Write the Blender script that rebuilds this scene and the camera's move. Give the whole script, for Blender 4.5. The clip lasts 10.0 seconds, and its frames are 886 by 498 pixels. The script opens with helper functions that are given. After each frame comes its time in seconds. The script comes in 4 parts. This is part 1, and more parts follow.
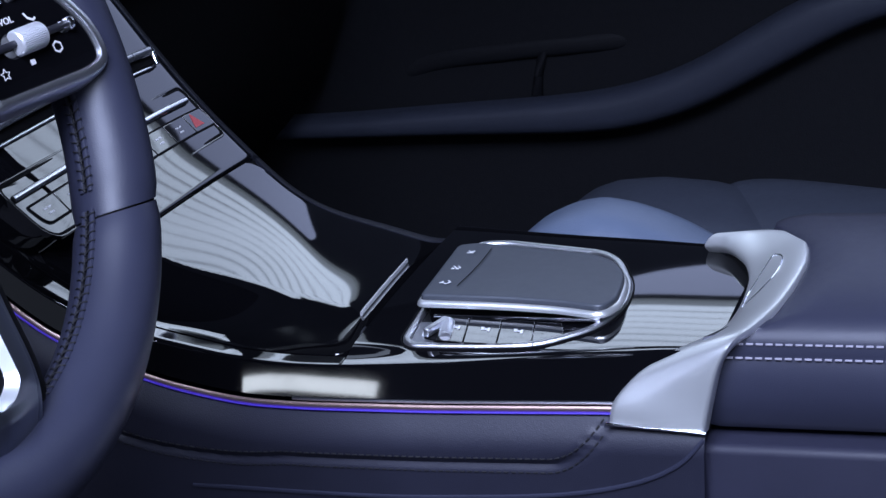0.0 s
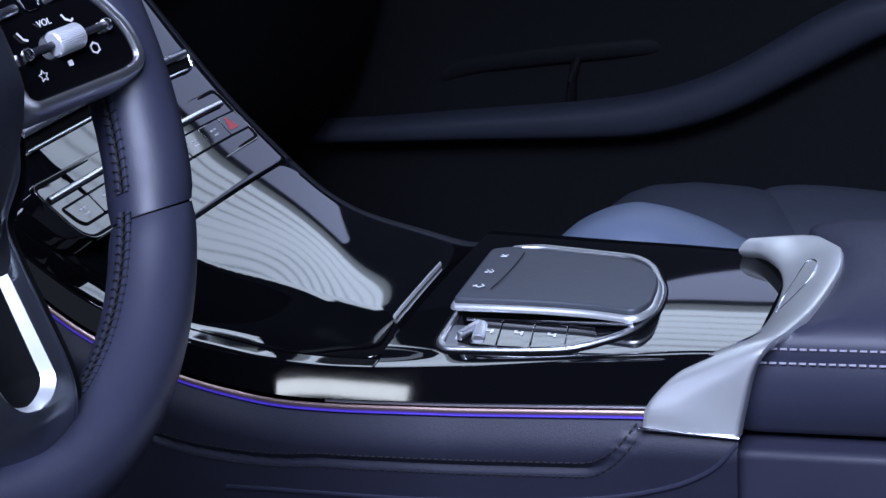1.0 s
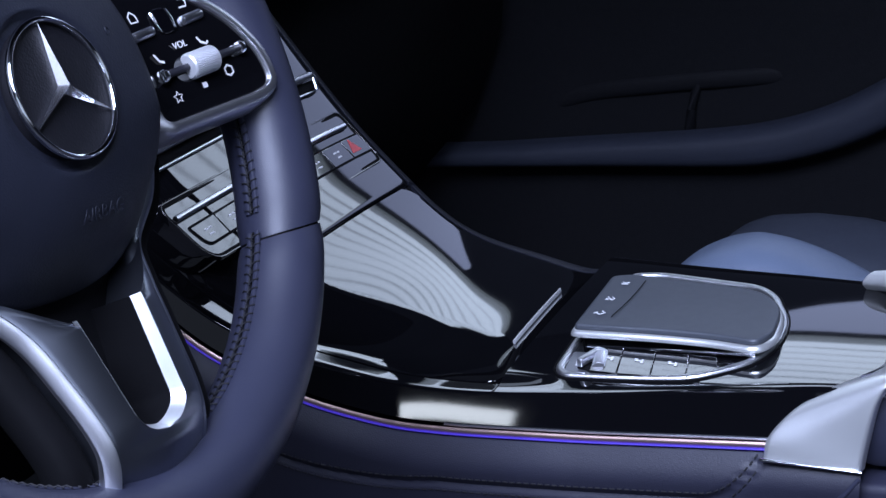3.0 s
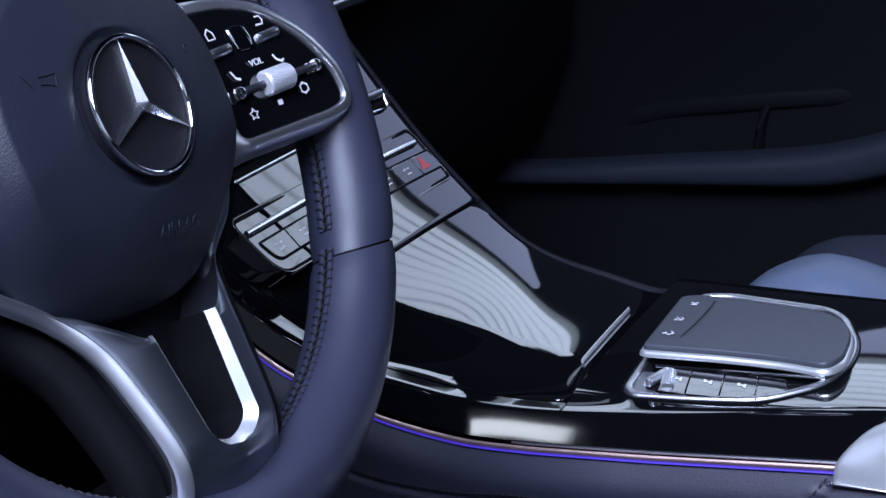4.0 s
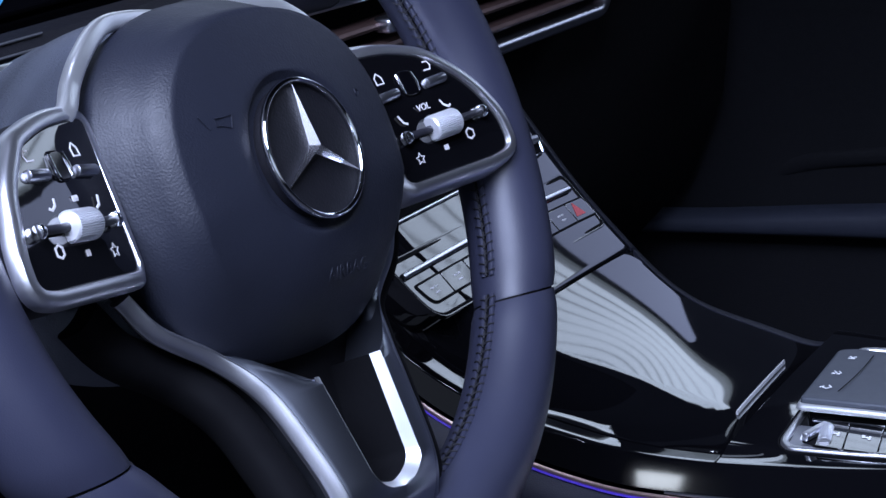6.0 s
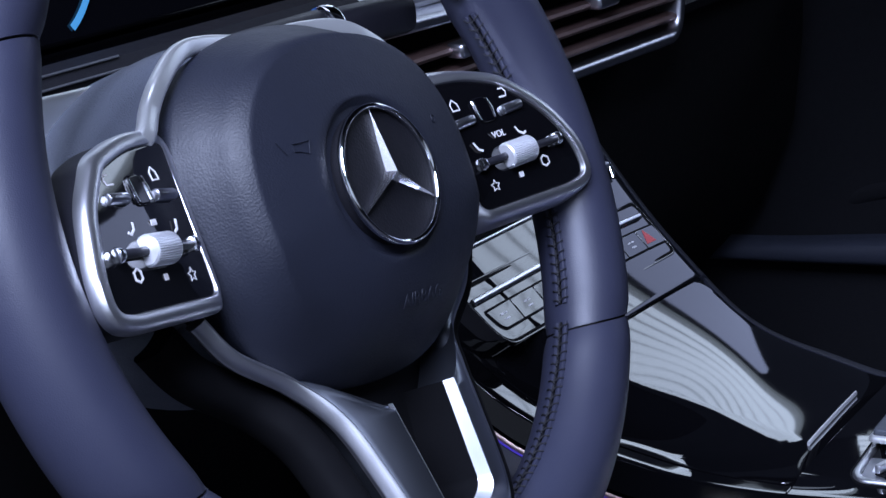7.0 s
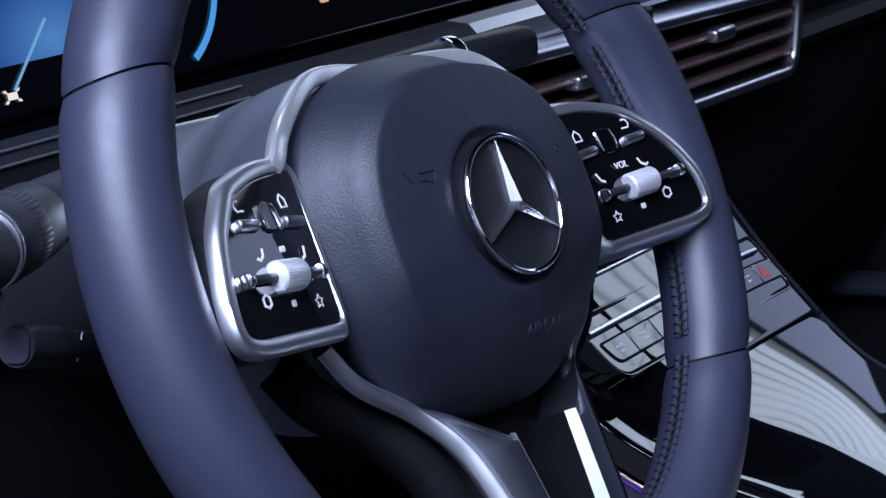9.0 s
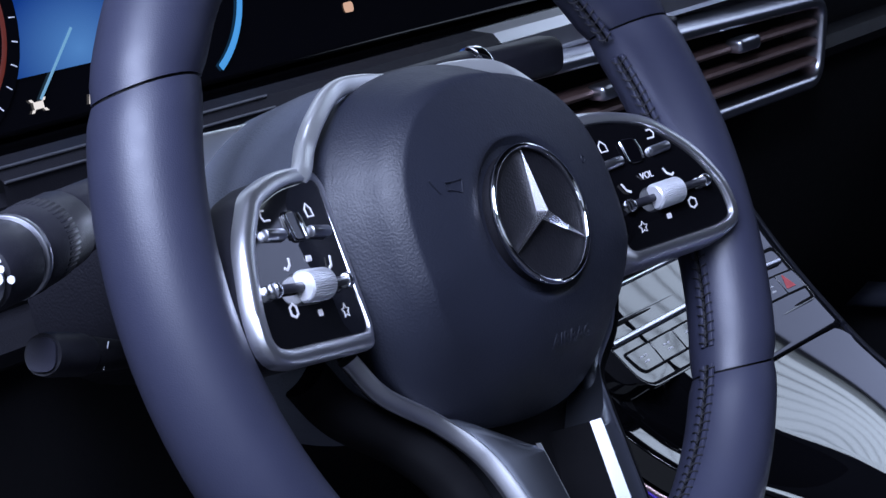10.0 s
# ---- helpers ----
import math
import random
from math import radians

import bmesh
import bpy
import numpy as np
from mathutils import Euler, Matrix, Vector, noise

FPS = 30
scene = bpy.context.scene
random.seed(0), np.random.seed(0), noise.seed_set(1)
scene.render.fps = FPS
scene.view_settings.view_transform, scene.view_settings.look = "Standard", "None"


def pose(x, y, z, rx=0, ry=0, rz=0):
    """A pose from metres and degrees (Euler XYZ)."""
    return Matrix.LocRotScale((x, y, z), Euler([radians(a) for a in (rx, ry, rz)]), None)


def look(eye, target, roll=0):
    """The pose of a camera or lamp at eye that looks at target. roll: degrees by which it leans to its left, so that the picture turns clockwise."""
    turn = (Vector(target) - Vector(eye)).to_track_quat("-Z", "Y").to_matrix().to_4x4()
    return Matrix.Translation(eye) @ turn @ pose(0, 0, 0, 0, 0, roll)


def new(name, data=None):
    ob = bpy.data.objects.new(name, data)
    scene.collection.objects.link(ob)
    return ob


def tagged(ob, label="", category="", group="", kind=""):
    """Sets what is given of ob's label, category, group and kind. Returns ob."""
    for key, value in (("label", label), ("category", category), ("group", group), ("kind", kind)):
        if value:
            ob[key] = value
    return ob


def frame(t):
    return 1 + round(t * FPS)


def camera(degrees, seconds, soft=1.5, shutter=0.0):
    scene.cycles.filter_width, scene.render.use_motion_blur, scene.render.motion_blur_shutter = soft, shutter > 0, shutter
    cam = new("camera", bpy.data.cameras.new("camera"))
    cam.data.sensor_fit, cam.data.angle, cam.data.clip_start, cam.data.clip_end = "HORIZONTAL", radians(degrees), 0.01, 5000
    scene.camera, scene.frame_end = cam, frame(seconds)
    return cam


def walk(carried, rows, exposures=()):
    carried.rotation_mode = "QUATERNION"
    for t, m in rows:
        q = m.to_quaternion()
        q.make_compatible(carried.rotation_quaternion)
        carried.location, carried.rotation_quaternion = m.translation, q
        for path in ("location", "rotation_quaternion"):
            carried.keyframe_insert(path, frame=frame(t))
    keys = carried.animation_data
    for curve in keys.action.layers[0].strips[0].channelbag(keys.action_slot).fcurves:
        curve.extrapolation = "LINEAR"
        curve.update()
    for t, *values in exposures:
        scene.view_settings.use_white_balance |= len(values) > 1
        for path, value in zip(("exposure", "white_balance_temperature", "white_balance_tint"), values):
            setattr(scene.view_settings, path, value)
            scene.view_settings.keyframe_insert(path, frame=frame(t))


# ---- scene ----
cam = camera(26.0, 10.0)
PATH = [
    (0, (-0.565, -0.436, 0.827), (1.178, 0.241, 0.119), -3.0),
    (0.5, (-0.567, -0.435, 0.826), (1.174, 0.252, 0.121), -3.0),
    (1, (-0.567, -0.435, 0.826), (1.168, 0.273, 0.125), -3.0),
    (1.5, (-0.568, -0.433, 0.828), (1.16, 0.298, 0.134), -3.0),
    (2, (-0.569, -0.43, 0.828), (1.149, 0.329, 0.142), -3.0),
    (2.5, (-0.571, -0.429, 0.828), (1.139, 0.356, 0.148), -3.0),
    (4, (-0.576, -0.425, 0.831), (1.101, 0.447, 0.176), -2.9),
    (4.5, (-0.578, -0.422, 0.833), (1.086, 0.479, 0.186), -2.8),
    (5, (-0.579, -0.42, 0.833), (1.071, 0.517, 0.198), -2.8),
    (5.5, (-0.581, -0.417, 0.832), (1.056, 0.551, 0.213), -2.9),
    (7, (-0.583, -0.408, 0.834), (1.014, 0.648, 0.255), -2.8),
    (7.5, (-0.585, -0.406, 0.833), (1.0, 0.674, 0.266), -2.8),
    (8, (-0.587, -0.405, 0.834), (0.982, 0.703, 0.276), -3.0),
    (8.5, (-0.587, -0.402, 0.834), (0.97, 0.726, 0.284), -2.9),
    (9, (-0.59, -0.402, 0.833), (0.957, 0.745, 0.294), -3.1),
    (9.5, (-0.59, -0.401, 0.835), (0.95, 0.758, 0.298), -3.0),
    (10, (-0.591, -0.4, 0.833), (0.946, 0.765, 0.305), -3.1),
]
walk(cam, [(t, look(eye, target, roll)) for t, eye, target, roll in PATH], exposures=[(0.0, 0.0), (10.0, 0.0)])


# ---- world and lights ----
world = bpy.data.worlds.new("studio")
scene.world = world
world.use_nodes = True
world.node_tree.nodes["Background"].inputs[0].default_value = (0.45, 0.5, 1.0, 1)
world.node_tree.nodes["Background"].inputs[1].default_value = 0.04


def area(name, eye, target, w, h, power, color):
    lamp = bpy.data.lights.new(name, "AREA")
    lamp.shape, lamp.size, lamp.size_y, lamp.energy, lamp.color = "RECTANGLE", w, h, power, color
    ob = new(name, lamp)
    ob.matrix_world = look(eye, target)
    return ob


area("studio_softbox", (-1.3, -0.35, 2.3), (0.0, 0.0, 0.6), 1.5, 1.2, 185, (0.60, 0.69, 1.0))
# Unseen panel added beside the driver to brighten spokes, trim and console flank.
area("driver_side_fill", (-2.1, -0.45, 0.46), (0.2, -0.35, 0.44), 1.9, 1.20, 1.3, (0.64, 0.74, 1.0))
# Lamp added out of view behind, so bezels and emblem have something to reflect.
area("rear_fill", (-1.9, -2.5, 1.6), (0.0, 0.0, 0.6), 3.2, 1.4, 11, (0.62, 0.73, 1.0))
area("side_softbox", (-1.35, 0.768, 0.508), (0.308, -0.026, 0.386), 0.062, 0.024, 0.042, (0.8, 0.88, 1.0))
# Fill lamp added ahead of the dash; lifts the silver trim's upper face.
area("front_fill", (0.9, 1.25, 1.45), (0.4, -0.2, 0.45), 1.5, 0.7, 3, (0.62, 0.74, 1.0))


# ---- materials ----
def mat(name, color, rough=0.5, metal=0.0, bump=0.0, size=900.0, vary=0.15, coat=0.0, emit=None, power=0.0, spec=0.5, big=30.0, voronoi=False, rvary=0.12):
    m = bpy.data.materials.new(name)
    m.use_nodes = True
    nt = m.node_tree
    b = nt.nodes["Principled BSDF"]
    b.inputs["Metallic"].default_value = metal
    b.inputs["Specular IOR Level"].default_value = spec
    b.inputs["Coat Weight"].default_value = coat
    b.inputs["Coat Roughness"].default_value = 0.03
    co = nt.nodes.new("ShaderNodeTexCoord")
    n1 = nt.nodes.new("ShaderNodeTexNoise")
    n1.inputs["Scale"].default_value = big
    n1.inputs["Detail"].default_value = 6
    nt.links.new(co.outputs["Object"], n1.inputs["Vector"])
    ramp = nt.nodes.new("ShaderNodeMix")
    ramp.data_type = "RGBA"
    ramp.inputs[6].default_value = [c * (1 - vary) for c in color] + [1]
    ramp.inputs[7].default_value = [min(1, c * (1 + vary)) for c in color] + [1]
    nt.links.new(n1.outputs["Fac"], ramp.inputs[0])
    nt.links.new(ramp.outputs[2], b.inputs["Base Color"])
    mr = nt.nodes.new("ShaderNodeMapRange")
    mr.inputs["To Min"].default_value = max(0.0, rough * (1 - rvary))
    mr.inputs["To Max"].default_value = min(1.0, rough * (1 + rvary))
    n3 = nt.nodes.new("ShaderNodeTexNoise")
    n3.inputs["Scale"].default_value = big * 6
    nt.links.new(co.outputs["Object"], n3.inputs["Vector"])
    nt.links.new(n3.outputs["Fac"], mr.inputs["Value"])
    nt.links.new(mr.outputs["Result"], b.inputs["Roughness"])
    if bump:
        if voronoi:
            n2 = nt.nodes.new("ShaderNodeTexVoronoi")
            n2.feature = "SMOOTH_F1"
            out = n2.outputs["Distance"]
        else:
            n2 = nt.nodes.new("ShaderNodeTexNoise")
            n2.inputs["Detail"].default_value = 3
            out = n2.outputs["Fac"]
        n2.inputs["Scale"].default_value = size
        nt.links.new(co.outputs["Object"], n2.inputs["Vector"])
        bp = nt.nodes.new("ShaderNodeBump")
        bp.inputs["Strength"].default_value = bump
        bp.inputs["Distance"].default_value = 0.0006
        nt.links.new(out, bp.inputs["Height"])
        nt.links.new(bp.outputs["Normal"], b.inputs["Normal"])
    if emit:
        b.inputs["Emission Color"].default_value = (*emit, 1)
        b.inputs["Emission Strength"].default_value = power
    return m


LEATHER = mat("navy_black_leather", (0.026, 0.028, 0.050), 0.46, bump=0.10, size=2200, voronoi=True)
LEATHER_DARK = mat("black_leather", (0.022, 0.0225, 0.041), 0.5, bump=0.10, size=1900, voronoi=True)
FLANK = mat("console_side_leather", (0.018, 0.0188, 0.034), 0.5, bump=0.20, size=1900, voronoi=True)
AIRBAG = mat("grained_airbag_skin", (0.0130, 0.0150, 0.0248), 0.5, spec=0.42, bump=0.2, size=1200, voronoi=True)
THREAD = mat("grey_thread", (0.32, 0.305, 0.37), 0.7, bump=0.4, size=3000)
THREAD_DARK = mat("black_thread", (0.008, 0.008, 0.012), 0.7, bump=0.4, size=3000)
PIANO = mat("piano_black", (0.003, 0.003, 0.004), 0.035, coat=1.0, spec=0.6, vary=0.05, rvary=0.3)
GROOVE = mat("groove_black", (0.002, 0.002, 0.003), 0.8, spec=0.15)
RAIL = mat("soft_black_rail", (0.013, 0.014, 0.021), 0.43, spec=0.22, vary=0.08)
SATIN = mat("satin_silver", (0.58, 0.59, 0.65), 0.3, 1.0, vary=0.03, rvary=0.04, bump=0.02, size=2500)
SPOKE = mat("satin_spoke_silver", (0.29, 0.31, 0.36), 0.36, 1.0, vary=0.03, rvary=0.03)
BRUSHED = mat("brushed_grey_trim", (0.42, 0.43, 0.48), 0.34, 0.9, vary=0.1, bump=0.05, size=2500)
TRIM = mat("pale_satin_trim", (0.88, 0.89, 0.94), 0.36, 1.0, vary=0.03, rvary=0.05, bump=0.02, size=2500)
SATIN_WHITE = mat("pale_brushed_aluminium", (0.90, 0.92, 0.93), 0.32, 0.80, vary=0.03, rvary=0.05, bump=0.02, size=2500)
PALE_METAL = mat("pale_knurled_metal", (0.88, 0.89, 0.93), 0.3, 0.6, vary=0.03, rvary=0.05)
STAR = mat("emblem_chrome", (0.90, 0.90, 0.94), 0.22, 1.0, vary=0.02, rvary=0.03)
BRIGHT = mat("bright_satin_chrome", (0.80, 0.81, 0.86), 0.2, 1.0, vary=0.03, rvary=0.03)
CHROME = mat("chrome", (0.85, 0.86, 0.9), 0.08, 1.0, vary=0.03)
COPPER = mat("copper_trim", (0.86, 0.60, 0.55), 0.38, 1.0, vary=0.05)
PAD = mat("touchpad_grey", (0.068, 0.076, 0.092), 0.40, 0.2, bump=0.08, size=3000, vary=0.05)
PLASTIC = mat("black_plastic", (0.012, 0.012, 0.018), 0.45, bump=0.2, size=1500)
COVER = mat("grained_hub_cover", (0.14, 0.155, 0.195), 0.55, bump=0.55, size=1500, voronoi=True)
DASH = mat("dark_dash_skin", (0.006, 0.006, 0.009), 0.6, spec=0.3, bump=0.25, size=1200, voronoi=True)
SHROUD = mat("grained_shroud", (0.006, 0.006, 0.009), 0.6, spec=0.2, bump=0.4, size=900, voronoi=True)
WOOD = mat("rose_bronze_slat", (0.16, 0.10, 0.09), 0.35, 0.5, vary=0.25, big=60)
GLASS_BLACK = mat("display_glass", (0.002, 0.002, 0.003), 0.06, coat=0.5)
MARK = mat("white_print", (0.75, 0.76, 0.8), 0.5)
MARK_LIT = mat("lit_print", (0.6, 0.6, 0.65), 0.5, emit=(0.85, 0.87, 1.0), power=0.15)
RED = mat("red_print", (0.55, 0.08, 0.09), 0.45)
LED = mat("violet_light_strip", (0.05, 0.03, 0.3), 0.4, emit=(0.09, 0.05, 1.0), power=0.26)
CLOTH = mat("carpet", (0.012, 0.012, 0.016), 0.95, bump=0.8, size=1500)
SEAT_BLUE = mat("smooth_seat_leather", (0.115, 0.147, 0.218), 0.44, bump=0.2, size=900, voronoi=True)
DOOR_PAD = mat("door_armrest_leather", (0.024, 0.028, 0.043), 0.6, spec=0.3, bump=0.2, size=900, voronoi=True)
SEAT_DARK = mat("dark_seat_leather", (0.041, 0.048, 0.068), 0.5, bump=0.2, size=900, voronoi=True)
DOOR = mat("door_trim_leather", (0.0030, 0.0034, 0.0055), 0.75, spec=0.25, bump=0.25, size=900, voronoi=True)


# ---- mesh helpers ----
def finish(bm, smooth=40):
    bmesh.ops.recalc_face_normals(bm, faces=bm.faces[:])
    for f in bm.faces:
        f.smooth = True
    for e in bm.edges:
        if len(e.link_faces) == 2 and e.calc_face_angle(0) > radians(smooth):
            e.smooth = False
    return bm


def part(name, bm, material, parent=None, label="", smooth=40):
    finish(bm, smooth)
    me = bpy.data.meshes.new(name)
    bm.to_mesh(me)
    bm.free()
    me.materials.append(material)
    ob = new(name, me)
    if parent is not None:
        ob.parent = parent
    if label:
        tagged(ob, label)
    return ob


def thing(name, label, category, at=None, group="", kind=""):
    ob = new(name)
    ob.empty_display_size = 0.02
    if at is not None:
        ob.matrix_world = at
    return tagged(ob, label, category, group, kind)


def ease(t):
    t = min(1.0, max(0.0, t))
    return t * t * (3 - 2 * t)


def grid(rows, bm=None, close_u=False, close_v=False):
    bm = bm or bmesh.new()
    vs = [[bm.verts.new(p) for p in row] for row in rows]
    nu, nv = len(rows), len(rows[0])
    for i in range(nu if close_u else nu - 1):
        for j in range(nv if close_v else nv - 1):
            i2, j2 = (i + 1) % nu, (j + 1) % nv
            bm.faces.new((vs[i][j], vs[i2][j], vs[i2][j2], vs[i][j2]))
    return bm


def caps(bm, rows):
    """Closes both ends of a tube whose rings are rows."""
    bmesh.ops.holes_fill(bm, edges=[e for e in bm.edges if e.is_boundary], sides=0)
    return bm


def curve(points, n=40):
    """A smooth line through the points (Catmull-Rom, even in parameter)."""
    p = [Vector(q) for q in points]
    p = [2 * p[0] - p[1]] + p + [2 * p[-1] - p[-2]]
    out = []
    for k in range(n):
        t = k / (n - 1) * (len(p) - 3)
        i = min(int(t), len(p) - 4)
        u = t - i
        a, b, c, d = p[i : i + 4]
        out.append(0.5 * (2 * b + (c - a) * u + (2 * a - 5 * b + 4 * c - d) * u * u + (3 * b - a - 3 * c + d) * u ** 3))
    return out


def sweep(points, w, h, up=(0, 0, 1), power=2.0, sides=14, closed=False, bm=None, taper=None):
    """A superelliptic bar of width w (across) and height h (along up), along points."""
    bm = bm or bmesh.new()
    pts = [Vector(p) for p in points]
    rows = []
    for i, p in enumerate(pts):
        if closed:
            d = pts[(i + 1) % len(pts)] - pts[i - 1]
        else:
            d = pts[min(i + 1, len(pts) - 1)] - pts[max(i - 1, 0)]
        d.normalize()
        u = Vector(up) - d * d.dot(Vector(up))
        u.normalize()
        s = d.cross(u)
        k = taper(i / max(1, len(pts) - 1)) if taper else 1
        ring = []
        for j in range(sides):
            a = 2 * math.pi * j / sides
            ca, sa = math.cos(a), math.sin(a)
            x = math.copysign(abs(ca) ** (2 / power), ca) * w / 2 * k
            y = math.copysign(abs(sa) ** (2 / power), sa) * h / 2 * k
            ring.append(p + s * x + u * y)
        rows.append(ring)
    grid(rows, bm, close_u=closed, close_v=True)
    if not closed:
        caps(bm, rows)
    return bm


def rounded(points, r, n=5):
    """The outline through the 2D points with its corners rounded to the radius r (one for all, or one each)."""
    out = []
    m = len(points)
    for i in range(m):
        rr = r[i] if isinstance(r, (list, tuple)) else r
        p, a, b = Vector(points[i]), Vector(points[i - 1]), Vector(points[(i + 1) % m])
        u, v = (a - p), (b - p)
        cut = min(rr, 0.45 * u.length, 0.45 * v.length)
        u.normalize(), v.normalize()
        s, e = p + u * cut, p + v * cut
        for k in range(n + 1):
            t = k / n
            out.append((1 - t) ** 2 * s + 2 * t * (1 - t) * p + t * t * e)
    return out


def offset(outline, d):
    """The closed 2D outline moved outwards by d."""
    pts = [Vector(p) for p in outline]
    area2 = sum(a.x * b.y - b.x * a.y for a, b in zip(pts, pts[1:] + pts[:1]))
    s = 1 if area2 > 0 else -1
    out = []
    for i, p in enumerate(pts):
        t = pts[(i + 1) % len(pts)] - pts[i - 1]
        if t.length < 1e-9:
            out.append(p)
            continue
        t.normalize()
        out.append(p + s * d * Vector((t.y, -t.x)))
    return out


def plate(outline, z0, z1, bevel=0.0, place=None, dome=0.0, bm=None):
    """A slab over a closed 2D outline from z0 to z1, its top edge rounded; dome lifts its middle."""
    bm = bm or bmesh.new()
    place = place or (lambda x, y, z: (x, y, z))
    o = [Vector(p) for p in outline]
    mid = sum(o, Vector((0, 0))) / len(o)
    rings = [[(p.x, p.y, z0) for p in o]]
    steps = 4
    if bevel:
        for k in range(steps + 1):
            a = k / steps * math.pi / 2
            ring = offset(o, -bevel * (1 - math.cos(a)))
            rings.append([(p.x, p.y, z1 - bevel + bevel * math.sin(a)) for p in ring])
    else:
        rings.append([(p.x, p.y, z1) for p in o])
    last = [Vector(p[:2]) for p in rings[-1]]
    for k in (0.985, 0.7, 0.4, 0.15):
        rings.append([((mid + (p - mid) * k).x, (mid + (p - mid) * k).y, z1 + dome * (1 - k * k)) for p in last])
    grid([[place(*p) for p in ring] for ring in rings], bm, close_v=True)
    caps(bm, None)
    return bm


def frame_band(outer, inner, z0, z1, bevel, place=None, bm=None):
    """A ring between two outlines with as many points each, its upper edges rounded."""
    bm = bm or bmesh.new()
    place = place or (lambda x, y, z: (x, y, z))
    rows = [[(p.x, p.y, z0) for p in outer]]
    for k in range(4):
        a = k / 3 * math.pi / 2
        rows.append([(p.x, p.y, z1 - bevel + bevel * math.sin(a)) for p in [o.lerp(i, (1 - math.cos(a)) * 0.35) for o, i in zip(outer, inner)]])
    for k in range(4):
        a = k / 3 * math.pi / 2
        rows.append([(p.x, p.y, z1 - bevel + bevel * math.cos(a)) for p in [i.lerp(o, (1 - math.sin(a)) * 0.35) for o, i in zip(outer, inner)]])
    rows.append([(p.x, p.y, z0) for p in inner])
    grid([[place(*p) for p in row] for row in rows], bm, close_u=True, close_v=True)
    return bm


def leaning_band(inner, width, place, flat=False):
    """A surround round the inner outline that falls away outwards, or stays flat up to a crisp edge."""
    rows = [[(p.x, p.y, -0.004) for p in inner], [(p.x, p.y, 0.0012) for p in inner]]
    fall = ((0.06, 0.0021), (0.14, 0.0023), (0.32, 0.0021), (0.50, 0.0017), (0.62, 0.0008), (0.74, -0.0018), (0.88, -0.0058), (1.0, -0.0100), (1.0, -0.014))
    if flat:
        fall = ((0.06, 0.0021), (0.14, 0.0024), (0.45, 0.0023), (0.78, 0.0020), (0.90, 0.0012), (1.0, -0.0003), (1.0, -0.0035))
    for t, z in fall:
        rows.append([(p.x, p.y, z) for p in offset(inner, width * t)])
    return grid([[place(*q) for q in row] for row in rows], close_v=True)


def rbox(sx, sy, sz, r=0.004, m=None, bm=None, seg=3):
    b2 = bmesh.new()
    bmesh.ops.create_cube(b2, size=1, matrix=Matrix.Diagonal((sx, sy, sz, 1)))
    if r:
        bmesh.ops.bevel(b2, geom=b2.edges[:], offset=r, segments=seg, profile=0.5, affect="EDGES")
    if m is not None:
        bmesh.ops.transform(b2, matrix=m, verts=b2.verts[:])
    if bm is None:
        return b2
    me = bpy.data.meshes.new("tmp")
    b2.to_mesh(me)
    b2.free()
    bm.from_mesh(me)
    bpy.data.meshes.remove(me)
    return bm


def tube(p0, p1, r0, r1=None, sides=24, bevel=0.0, bm=None):
    """A round bar from p0 to p1, its end rims rounded."""
    bm = bm or bmesh.new()
    p0, p1 = Vector(p0), Vector(p1)
    r1 = r0 if r1 is None else r1
    d = p1 - p0
    L = d.length
    d.normalize()
    u = d.orthogonal().normalized()
    v = d.cross(u)
    st = [(0, r0 - bevel), (bevel * 0.3, r0 - bevel * 0.3), (bevel, r0), (L - bevel, r1), (L - bevel * 0.3, r1 - bevel * 0.3), (L, r1 - bevel)] if bevel else [(0, r0), (L, r1)]
    rows = [[p0 + d * x + (u * math.cos(a) + v * math.sin(a)) * r for a in (2 * math.pi * j / sides for j in range(sides))] for x, r in st]
    grid(rows, bm, close_v=True)
    return caps(bm, rows)


def ribbed(p0, p1, r, ribs, high, bm=None):
    """A knurled roller from p0 to p1."""
    bm = bm or bmesh.new()
    p0, p1 = Vector(p0), Vector(p1)
    d = p1 - p0
    L = d.length
    d.normalize()
    u = d.orthogonal().normalized()
    v = d.cross(u)
    rows = []
    for x, k, h in ((0, 0.86, 0), (0.0006, 0.97, 0), (0.0012, 1, 1), (L - 0.0012, 1, 1), (L - 0.0006, 0.97, 0), (L, 0.86, 0)):
        ring = []
        for j in range(ribs * 4):
            a = 2 * math.pi * j / (ribs * 4)
            rr = r * k + (high if j % 4 in (1, 2) else -high) * h
            ring.append(p0 + d * x + (u * math.cos(a) + v * math.sin(a)) * rr)
        rows.append(ring)
    grid(rows, bm, close_v=True)
    return caps(bm, rows)


def stitches(points, length, gap, thick, material, parent, name="stitching", up=(0, 0, 1)):
    """A row of short thread stitches along a line, in one mesh."""
    bm = bmesh.new()
    pts = [Vector(p) for p in points]
    walk_d = [0.0]
    for a, b in zip(pts, pts[1:]):
        walk_d.append(walk_d[-1] + (b - a).length)
    total = walk_d[-1]

    def at(d):
        for i in range(len(pts) - 1):
            if walk_d[i + 1] >= d:
                return pts[i].lerp(pts[i + 1], (d - walk_d[i]) / max(1e-9, walk_d[i + 1] - walk_d[i]))
        return pts[-1]

    d = 0.0
    while d + length < total:
        sweep([at(d), at(d + length * 0.5) + Vector(up) * thick * 0.25, at(d + length)], thick, thick, up=up, sides=6, bm=bm)
        d += length + gap
    return part(name, bm, material, parent)


